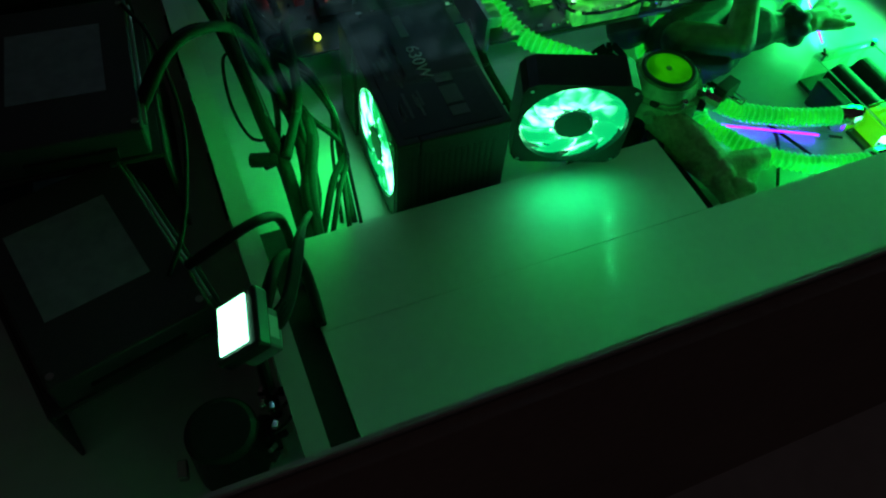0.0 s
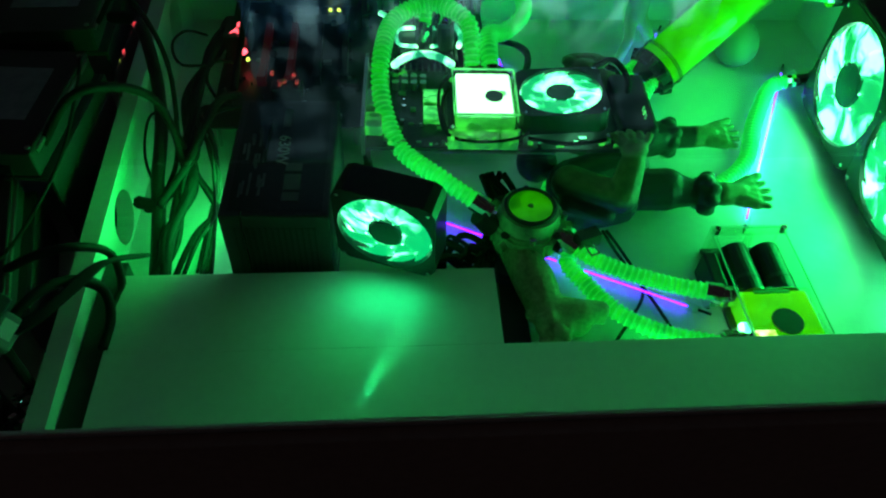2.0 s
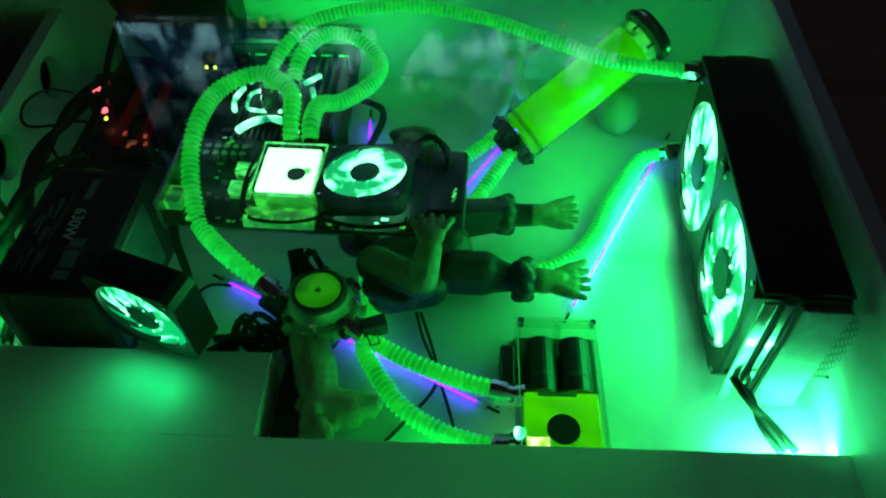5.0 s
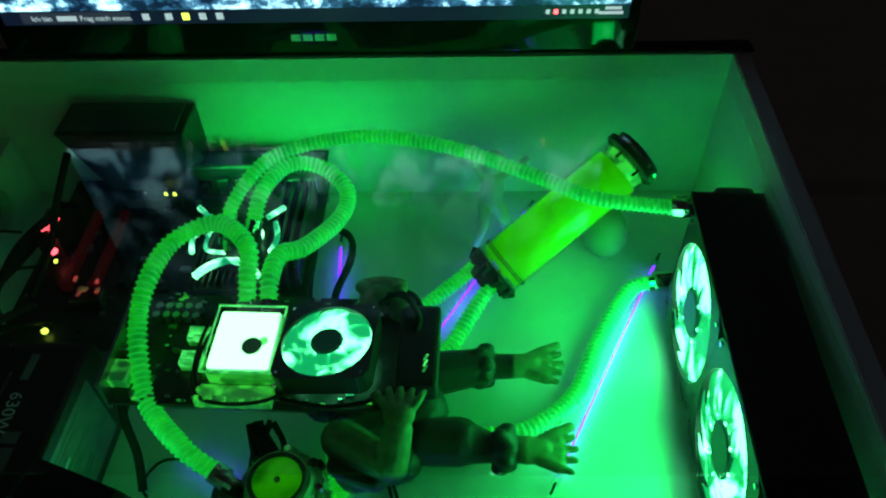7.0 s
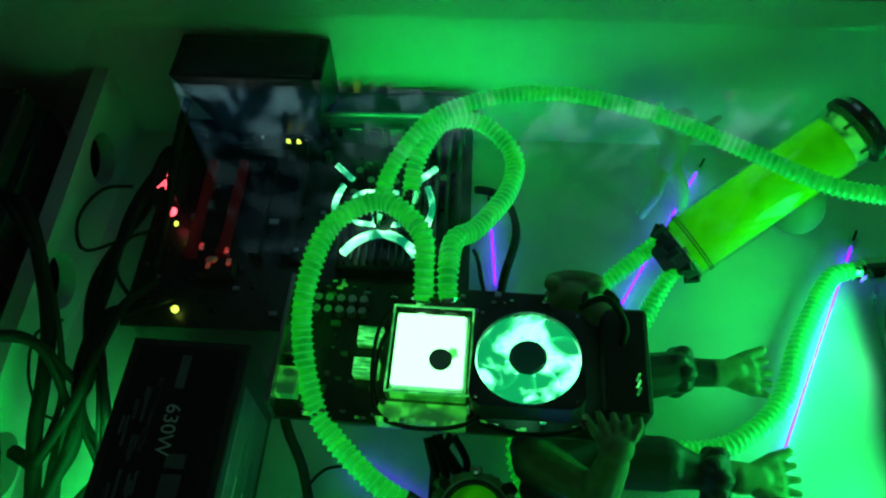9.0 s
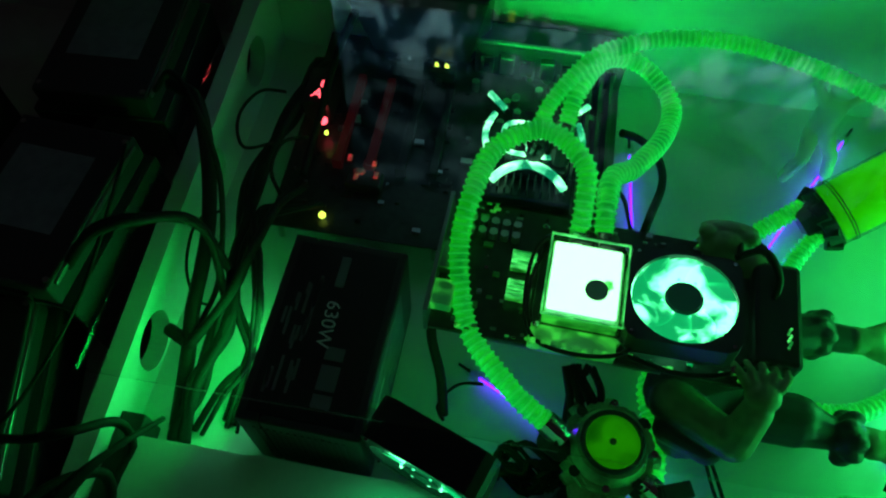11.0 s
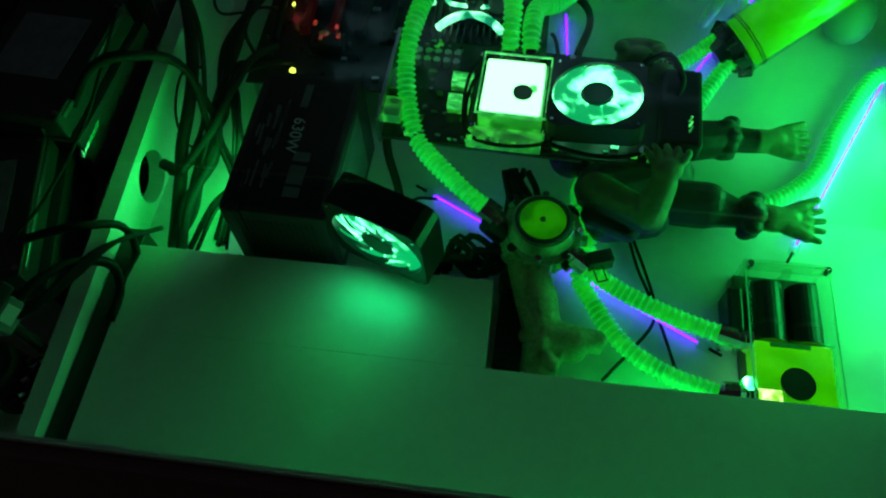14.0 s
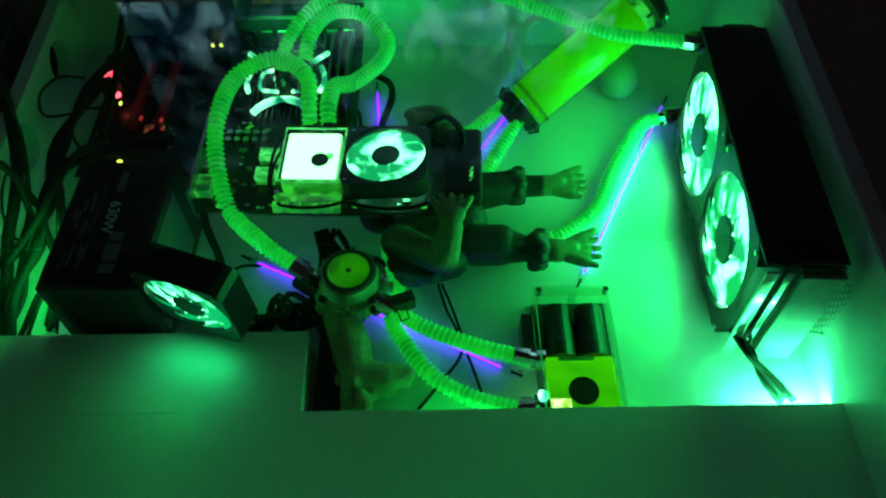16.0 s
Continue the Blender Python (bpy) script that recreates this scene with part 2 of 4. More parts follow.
def lettering(name, text, size, m, mat, parent):
    cu = bpy.data.curves.new(name, "FONT")
    cu.body, cu.size, cu.extrude = text, size, 0.0002
    tmp = bpy.data.objects.new(name, cu)
    me = bpy.data.meshes.new_from_object(tmp)
    bpy.data.objects.remove(tmp)
    me.materials.clear()
    me.materials.append(mat)
    ob = new(name, me)
    ob.parent = parent
    ob.matrix_basis = m
    return ob

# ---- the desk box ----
# near-black without gloss, stands in for the shade inside the cable holes
HOLEDARK = material("hole_dark", (0.002, 0.002, 0.002), 1.0, amount=0.2)
HOLEDARK.node_tree.nodes["Principled BSDF"].inputs["Specular IOR Level"].default_value = 0.0
PANEL = material("brown_panel", (0.34, 0.25, 0.22), 0.7, grain=120, amount=0.15)
LEFT, RIGHT, FRONT, BACK, RIM = 0.024, 0.824, 0.145, 0.785, 0.190
struct("floor", box((-0.42, FRONT, -0.018), (RIGHT, BACK, 0.0)), FLOOR, "white painted board floor of the desk box", "floor")
struct("wall_back", box((-0.42, BACK, -0.018), (RIGHT + 0.018, BACK + 0.018, RIM), 0.0012), WHITE, "white board back wall lit green", "wall")
side = box((RIGHT, FRONT + 0.0, -0.018), (RIGHT + 0.018, BACK, RIM), 0.0)
for v in side.verts:
    if v.co.z > 0 and v.co.y < 0.3:
        v.co.z = 0.152
bmesh.ops.bevel(side, geom=side.edges[:], offset=0.0012, segments=2, affect="EDGES")
struct("wall_right", side, WHITE, "white board side wall lit green", "wall")
struct("trim", box((-0.42, BACK + 0.002, RIM), (RIGHT + 0.022, BACK + 0.022, RIM + 0.003), 0.0008), BLACK, "dark edging on the back wall's rim", "trim")


def partition():
    """The board between the computer and the drives, with three round cable holes."""
    holes = ((0.408, 0.0285, 0.0255), (0.570, 0.039, 0.0255), (0.706, 0.046, 0.0255))
    cuts = [FRONT + 0.0005, 0.33, 0.49, 0.638, BACK]
    tops = [0.050, 0.059, 0.072, 0.080, 0.090]
    bm = bmesh.new()
    x0, x1, n = 0.008, LEFT, 32

    def quad(*v):
        bm.faces.new([bm.verts.new(p) for p in v])

    def top(y):
        for i in range(4):
            if y <= cuts[i + 1] + 1e-9:
                k = (y - cuts[i]) / (cuts[i + 1] - cuts[i])
                return tops[i] + k * (tops[i + 1] - tops[i])
        return tops[-1]

    for i in range(4):
        a, b = cuts[i], cuts[i + 1]
        quad((x0, a, top(a)), (x1, a, top(a)), (x1, b, top(b)), (x0, b, top(b)))
        if i == 0:
            for x in (x0, x1):
                quad((x, a, 0), (x, b, 0), (x, b, top(b)), (x, a, top(a)))
            quad((x0, a, 0), (x1, a, 0), (x1, a, top(a)), (x0, a, top(a)))
            continue
        cy, cz, r = holes[i - 1]
        ring, rim = [], []
        corners = sorted(math.atan2(z - cz, y - cy) % (2 * math.pi) for y, z in ((a, 0), (b, 0), (b, top(b)), (a, top(a))))
        angles = sorted([2 * math.pi * k / n for k in range(n)] + corners)
        for w in angles:
            c, s = math.cos(w), math.sin(w)
            reach = min([(b - cy) / c if c > 1e-9 else 9, (a - cy) / c if c < -1e-9 else 9, -cz / s if s < -1e-9 else 9])
            slope = (top(b) - top(a)) / (b - a)
            den = s - slope * c
            if den > 1e-9:
                reach = min(reach, (top(a) + slope * (cy - a) - cz) / den)
            ring.append((cy + r * c, cz + r * s))
            rim.append((cy + reach * c, cz + reach * s))
        m = len(angles)
        for k in range(m):
            j = (k + 1) % m
            for x in (x0, x1):
                quad((x, *ring[k]), (x, *ring[j]), (x, *rim[j]), (x, *rim[k]))
            quad((x0, *ring[k]), (x0, *ring[j]), (x1, *ring[j]), (x1, *ring[k]))
    bmesh.ops.remove_doubles(bm, verts=bm.verts, dist=1e-6)
    bmesh.ops.recalc_face_normals(bm, faces=bm.faces)
    struct("wall_left", bm, WHITE, "white board partition with three round cable holes", "wall")


partition()
struct("shelf", box((0.044, FRONT, 0.022), (RIGHT, 0.2488, 0.040), 0.0003), WHITE, "white front shelf board of the desk box", "shelf")
struct("ledge", box((0.044, 0.249, 0.0), (0.359, 0.328, 0.0399), 0.0003), WHITE, "white raised ledge board beside the power supply", "shelf")
lean = box((-0.42, FRONT - 0.018, -0.018), (RIGHT + 0.018, FRONT - 0.0005, 0.141), 0.0)
for v in lean.verts:
    if v.co.z > 0 and v.co.y > FRONT - 0.01:
        v.co.y = FRONT - 0.0132
bmesh.ops.bevel(lean, geom=lean.edges[:], offset=0.0008, segments=2, affect="EDGES")
struct("wall_front", lean, WHITE, "white front wall board of the desk box", "wall")
struct("trim_front", box((-0.42, FRONT - 0.0182, 0.1412), (RIGHT + 0.018, FRONT - 0.0160, 0.1424), 0.0006), EDGE, "thin edging on the front wall", "trim")
struct("trim_strip", box((LEFT + 0.0005, FRONT + 0.001, 0.0), (0.0436, 0.345, 0.038), 0.001), BLACK, "black strip between partition and shelf", "trim")
struct("front_panel", box((-0.42, FRONT - 0.028, -0.30), (RIGHT + 0.018, FRONT - 0.0184, 0.1395), 0.001), PANEL, "dark brown front panel of the desk", "panel")
struct("wall_far_left", box((-0.438, FRONT, -0.018), (-0.4202, BACK, 0.14), 0.001), WHITE, "white outer side wall of the desk", "wall")
struct("desk_top", box((-1.2, BACK + 0.0185, -0.03), (1.6, 1.25, 0.0), 0.002), WALL, "dark desk behind the box", "desk")

# ---- the dark room ----
struct("room_floor", box((-2.2, -2.0, -0.76), (2.8, 2.2, -0.74)), WALL, "dark room floor", "floor")
sheet = struct("window_1", box((0.045, 0.335, 0.1590), (RIGHT - 0.002, BACK - 0.002, 0.1630)), GLASS, "clear glass sheet over the desk box", "glass")
sheet.visible_shadow = False
# added black discs make the cable holes look unlit
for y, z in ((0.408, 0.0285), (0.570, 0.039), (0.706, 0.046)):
    struct("trim_hole_dark", rod((0.0062, y, z), (0.0078, y, z), 0.0275, None, 24), HOLEDARK, "black disc added for the darkness in the cable hole", "foam")
struct("trim_led_strip", box((0.745, 0.2486, 0.010), (0.822, 0.2510, 0.021)), LEDWHITE, "bright white-green LED strip under the front shelf", "LED strip")

# ---- fans ----
LEDYELLOW = glow("led_yellow_white", (0.4, 1.0, 0.03), (0.8, 1.0, 0.45), 1.0, 2.4, 80)
HUB = material("smoky_plastic", (0.03, 0.16, 0.14), 0.35, amount=0.2)
# light that acrylic plates and fins catch is put in as emission
GLOWPLATE = glow("acrylic_painted_glow", (0.005, 0.25, 0.008), (0.06, 0.9, 0.06), 0.12, 0.6, 60)
GLOWFIN = glow("fin_painted_glow", (0.01, 0.5, 0.05), (0.10, 1.0, 0.18), 0.35, 0.9, 90)
def fan(name, size, depth, blades, blade_mat, label, m, parent=None, group=""):
    """An axial fan whose lit face looks along its z; origin at the face's centre."""
    if parent is None:
        top = new(name)
        top.matrix_basis = m
        tagged(top, label, "fan", group)
    else:
        top = new(name)
        top.parent = parent
        top.matrix_basis = m
    h, r, n = size / 2, size * 0.468, 48
    bm = bmesh.new()
    rows = []
    for k in range(n):
        a = 2 * math.pi * k / n
        c, s = math.cos(a), math.sin(a)
        q = h / max(abs(c), abs(s))
        q = min(q, h * 1.30)
        rows.append([bm.verts.new(p) for p in ((r * c, r * s, 0), (q * c, q * s, 0), (q * c, q * s, -depth), (r * c, r * s, -depth))])
    for k in range(n):
        a, b = rows[k], rows[(k + 1) % n]
        for i in range(4):
            j = (i + 1) % 4
            bm.faces.new((a[i], a[j], b[j], b[i]))
    bmesh.ops.recalc_face_normals(bm, faces=bm.faces)
    part("frame", bm, BLACK, top)
    ring = [Vector((r * 0.985 * math.cos(2 * math.pi * k / 40), r * 0.985 * math.sin(2 * math.pi * k / 40), -depth * 0.35)) for k in range(41)]
    part("light_ring", sweep(ring, size * 0.014, 6), RING, top, "clear lit ring")
    hub = rod((0, 0, -depth * 0.8), (0, 0, -0.0012), size * 0.176, size * 0.170, 28)
    rod((0, 0, -0.0012), (0, 0, -0.0002), size * 0.158, size * 0.150, 28, hub)
    part("hub", hub, HUB, top)
    for k in range(8):
        a = 0.3 + k * math.pi / 4
        c = Vector((size * 0.196 * math.cos(a), size * 0.196 * math.sin(a), -0.0008))
        part("led", blob(c, (size * 0.013, size * 0.013, size * 0.008), None, 6), LEDWHITE, top)
    proto = None
    for k in range(blades):
        if proto is None:
            bm = bmesh.new()
            grid = []
            for i in range(7):
                u = i / 6
                rr = size * (0.155 + u * 0.300)
                line = []
                for j in range(6):
                    v = j / 5
                    a = -0.45 * u * u + (v - 0.5) * (1.10 - 0.20 * u)
                    line.append(bm.verts.new((rr * math.cos(a), rr * math.sin(a), -depth * (0.10 + 0.26 * v) + 0.002 * math.sin(v * 3.1))))
                grid.append(line)
            for i in range(6):
                for j in range(5):
                    f = bm.faces.new((grid[i][j], grid[i + 1][j], grid[i + 1][j + 1], grid[i][j + 1]))
                    f.smooth = True
            proto = part("blade", bm, blade_mat, top)
        else:
            b = new("blade", proto.data)
            b.parent = top
            b.matrix_basis = pose(0, 0, 0, 0, 0, 360 * k / blades)
    back = rod((0, 0, -depth * 0.52), (0, 0, -depth * 0.46), r * 0.985, None, 40)
    part("back_guard", back, GUARD if blade_mat is BLADE else DIMBLADE, top, "translucent lit back guard")
    for k in range(4):
        a = math.pi / 4 + k * math.pi / 2
        p = Vector((math.cos(a), math.sin(a), 0)) * h * 1.22
        part("screw", rod(p + Vector((0, 0, -0.002)), p + Vector((0, 0, 0.0015)), size * 0.022, size * 0.018, 10), CHROME, top)
    return top


def facing(c, n, roll=0):
    """A pose at c whose z looks along n, with y as upright as can be."""
    n = Vector(n).normalized()
    return Matrix.Translation(c) @ n.to_track_quat("Z", "Y").to_matrix().to_4x4() @ pose(0, 0, 0, 0, 0, roll)


# ---- the radiator with its two fans ----
def radiator():
    rot = -2.6
    top = thing("radiator", 0.7815, 0.4637, 0.0055, "black radiator standing upright along the side wall with two lit fans", "radiator", rot)
    body = box((-0.008, -0.150, 0.003), (0.030, 0.150, 0.143), 0.002)
    part("core", body, SATIN, top)
    part("top_plate", box((-0.036, -0.148, 0.1435), (0.031, 0.152, 0.1475), 0.0015), BLACK, top, "flat black top plate")
    part("end_tank", box((-0.010, 0.1505, 0.006), (0.028, 0.170, 0.140), 0.006), SATIN, top)
    part("front_plate", box((-0.006, -0.156, 0.006), (0.030, -0.1505, 0.138), 0.001), GREY, top, "dark metal end plate")
    part("front_rail", box((-0.034, -0.1535, 0.004), (-0.024, -0.1505, 0.140), 0.001), CHROME, top, "bright metal rail")
    part("front_rail", box((-0.018, -0.1535, 0.004), (-0.012, -0.1505, 0.140), 0.001), CHROME, top, "bright metal rail")
    for k in range(26):
        y = -0.145 + k * 0.0116
        part("fin", box((0.0302, y, 0.012), (0.0325, y + 0.002, 0.134)), STEEL, top)
    m = top.matrix_basis
    for y in (-0.0685, 0.0685):
        p = m @ Vector((-0.0345, y, 0.0735))
        n = m.to_3x3() @ Vector((-1, 0, 0.0))
        fan("radiator_fan", 0.1365, 0.025, 9, BLADE, "large clear fan glowing green on the radiator", facing(p, n), None, "radiator fans")
    part("fitting", rod((-0.046, 0.150, 0.128), (-0.012, 0.156, 0.128), 0.011, None, 14), CHROME, top)
    part("fitting", rod((-0.046, 0.150, 0.022), (-0.012, 0.156, 0.022), 0.011, None, 14), CHROME, top)
    # perforated sheet behind the front end
    g = thing("metal_grille", 0.8125, 0.322, 0.0, "perforated metal sheet with round holes standing behind the radiator", "grille", 88)
    bm = bmesh.new()
    cell, cols, rows_ = 0.0062, 22, 24
    for i in range(cols):
        for j in range(rows_):
            cx, cz = (i + 0.5 * (j % 2)) * cell - 0.018, 0.006 + j * cell * 0.87
            if cz < (0.024 - cx) * 1.5:
                continue
            inner = [(cx + 0.0023 * math.cos(a), cz + 0.0023 * math.sin(a)) for a in (math.pi / 6 + k * math.pi / 3 for k in range(6))]
            outer = [(cx + 0.00358 * math.cos(a), cz + 0.00358 * math.sin(a)) for a in (math.pi / 6 + k * math.pi / 3 for k in range(6))]
            vi = [bm.verts.new((x, 0, z)) for x, z in inner]
            vo = [bm.verts.new((x, 0, z)) for x, z in outer]
            for k in range(6):
                bm.faces.new((vi[k], vo[k], vo[(k + 1) % 6], vi[(k + 1) % 6]))
    bmesh.ops.solidify(bm, geom=bm.faces[:], thickness=0.0008)
    part("mesh_sheet", bm, STEEL, g)
    part("lower_edge", box((0.022, -0.001, 0.0), (0.116, 0.001, 0.004)), STEEL, g)
    part("slanted_edge", rod((0.023, 0, 0.003), (-0.021, 0, 0.068), 0.0012, None, 8), STEEL, g)


radiator()


# ---- ribbed coolant tubes ----
def ribbed_tube(points, label, r=0.0074, pitch=0.0056, ends=(True, True)):
    line = spline(points, pitch / 6)
    radii, mats = [], []
    for i in range(len(line)):
        k = i % 6
        radii.append(r * (0.97, 0.97, 0.98, 1.03, 1.23, 1.03)[k])
        mats.append(1 if k in (3, 4) else 0)
    top = thing("coolant_tube", line[0].x, line[0].y, 0.0, label, "tube", group="coolant tubes")
    shift = Vector((-line[0].x, -line[0].y, 0))
    part("hose", sweep([p + shift for p in line], radii, 14, None, mats), (COOLANT, RIB), top)
    for on, a, b in ((ends[0], line[0], line[4]), (ends[1], line[-1], line[-5])):
        if on:
            d = (a - b).normalized()
            a = a + shift
            f = rod(a - d * 0.004, a + d * 0.010, r * 1.28, None, 12)
            rod(a + d * 0.010, a + d * 0.016, r * 0.95, None, 12, f)
            part("fitting", f, CHROME, top, "chrome compression fitting", False)
    return top


ribbed_tube([(0.352, 0.522, 0.106), (0.352, 0.540, 0.122), (0.348, 0.570, 0.134), (0.315, 0.597, 0.135), (0.278, 0.575, 0.132), (0.265, 0.528, 0.126), (0.263, 0.488, 0.105),
             (0.279, 0.438, 0.084), (0.318, 0.397, 0.080), (0.347, 0.381, 0.068)], "ribbed green coolant tube arching from water block to flow meter")
ribbed_tube([(0.371, 0.522, 0.106), (0.370, 0.545, 0.116), (0.374, 0.576, 0.114), (0.392, 0.597, 0.102), (0.419, 0.645, 0.092), (0.423, 0.686, 0.092), (0.395, 0.712, 0.103), (0.361, 0.706, 0.112), (0.340, 0.668, 0.110),
             (0.333, 0.636, 0.092)], "ribbed green coolant tube in a loop between the two water blocks")
ribbed_tube([(0.310, 0.625, 0.092), (0.316, 0.640, 0.116), (0.338, 0.668, 0.136), (0.364, 0.688, 0.144), (0.420, 0.705, 0.148), (0.477, 0.705, 0.148), (0.545, 0.685, 0.146), (0.610, 0.655, 0.141), (0.666, 0.623, 0.140),
             (0.710, 0.614, 0.139), (0.740, 0.611, 0.138)], "long ribbed green coolant tube crossing to the radiator", 0.0066, 0.0052)
ribbed_tube([(0.432, 0.352, 0.042), (0.458, 0.340, 0.030), (0.491, 0.326, 0.026), (0.525, 0.314, 0.025), (0.552, 0.306, 0.026)], "ribbed green coolant tube running to the pump")
ribbed_tube([(0.432, 0.352, 0.014), (0.442, 0.336, 0.012), (0.469, 0.298, 0.011), (0.505, 0.274, 0.011), (0.552, 0.258, 0.014)], "ribbed green coolant tube lying on the box floor", ends=(False, True))
ribbed_tube([(0.533, 0.545, 0.013), (0.480, 0.490, 0.012), (0.440, 0.462, 0.014), (0.429, 0.440, 0.018), (0.434, 0.410, 0.020), (0.438, 0.378, 0.017), (0.432, 0.352, 0.014)], "ribbed green coolant tube passing under the card", ends=(False, False))
ribbed_tube([(0.742, 0.618, 0.022), (0.728, 0.617, 0.020), (0.712, 0.604, 0.018), (0.678, 0.548, 0.014), (0.649, 0.489, 0.012), (0.605, 0.454, 0.012), (0.560, 0.446, 0.012), (0.50, 0.452, 0.012)],
            "ribbed green coolant tube bending down from the radiator")
ribbed_tube([(0.562, 0.637, 0.034), (0.535, 0.617, 0.024), (0.500, 0.590, 0.015), (0.462, 0.565, 0.012)], "ribbed green coolant tube under the reservoir cap", ends=(True, False))
ribbed_tube([(0.577, 0.612, 0.034), (0.560, 0.592, 0.022), (0.533, 0.545, 0.013)], "short ribbed green coolant tube from the reservoir", ends=(True, False))


# ---- violet cathode lamps ----
def cathode(a, b, label="thin violet cathode lamp lying on the box floor"):
    a, b = Vector(a), Vector(b)
    top = thing("cathode_lamp", a.x, a.y, 0.0, label, "lamp", group="cathode lamps")
    s = Vector((-a.x, -a.y, 0))
    d = (b - a).normalized()
    part("tube", rod(a + s, b + s, 0.0011, None, 10), UV, top)
    for p, q in ((a, -d), (b, d)):
        part("end_cap", rod(p + s, p + s + q * 0.012, 0.0045, 0.0038, 10), CLEAR, top, "clear end cap")
        part("lead", rod(p + s + q * 0.010, p + s + q * 0.022, 0.0014, None, 6), CABLE, top)


cathode((0.293, 0.430, 0.006), (0.536, 0.306, 0.006))
cathode((0.628, 0.413, 0.006), (0.753, 0.655, 0.006))
cathode((0.412, 0.600, 0.006), (0.406, 0.686, 0.006))
cathode((0.518, 0.567, 0.006), (0.618, 0.742, 0.006))


# ---- reservoir ----
def reservoir():
    a, b = Vector((0.580, 0.626, 0.036)), Vector((0.712, 0.696, 0.120))
    d = (b - a).normalized()
    top = thing("reservoir", a.x, a.y, 0.0, "clear tube reservoir full of glowing green coolant with black caps", "reservoir")
    s = Vector((-a.x, -a.y, 0))
    a, b = a + s, b + s
    side = d.cross(Vector((0, 0, 1))).normalized()
    up = side.cross(d).normalized()
    part("coolant", rod(a + d * 0.004, b - d * 0.014, 0.0272, None, 40), CLEARDYE, top, "fluorescent green coolant", True)
    part("glass_tube", rod(a + d * 0.0005, b + d * 0.002, 0.0296, None, 40), CLEAR, top, "clear acrylic tube", True)
    for w in (0.010, 0.0125):
        ring = [a + d * w + (side * math.cos(k * math.pi / 24) + up * math.sin(k * math.pi / 24)) * 0.0297 for k in range(49)]
        part("seal_ring", sweep(ring, 0.0006, 6), RUBBER, top)
    # lower end: a notched black nut
    part("cap", rod(a - d * 0.012, a, 0.0285, 0.0305, 32), BLACK, top)
    for k in range(10):
        w = k * math.pi / 5
        o = side * math.cos(w) + up * math.sin(w)
        part("lug", rod(a - d * 0.013 + o * 0.0235, a - d * 0.002 + o * 0.0305, 0.0052, 0.0048, 6), BLACK, top)
    part("plug", rod(a - d * 0.024, a - d * 0.012, 0.016, 0.020, 8), SATIN, top)
    # upper end: clear neck with bright screws and a thin black rim
    part("neck", rod(b - d * 0.0135, b - d * 0.002, 0.0225, 0.0255, 32), GLOWPLATE, top, "clear neck with green light put in as glow")
    for k in range(6):
        w = 0.4 + k * math.pi / 3
        o = side * math.cos(w) + up * math.sin(w)
        part("bolt", rod(b - d * 0.008 + o * 0.0240, b + d * 0.001 + o * 0.0240, 0.0022, None, 8), CHROME, top)
    part("rim", rod(b + d * 0.0022, b + d * 0.0080, 0.0325, None, 36), BLACK, top)
    part("rim_band", rod(b + d * 0.0085, b + d * 0.0115, 0.0318, None, 36), CHROME, top, "bright metal band")
    part("lid", rod(b + d * 0.0118, b + d * 0.0165, 0.0300, 0.0270, 36), BLACK, top)
    st = thing("stone", 0.700, 0.690, 0.0, "smooth pale rounded stone under the reservoir", "stone")
    part("body", blob((0, 0, 0.028), (0.026, 0.032, 0.028), None, 20), STONE, st, "", True)


reservoir()


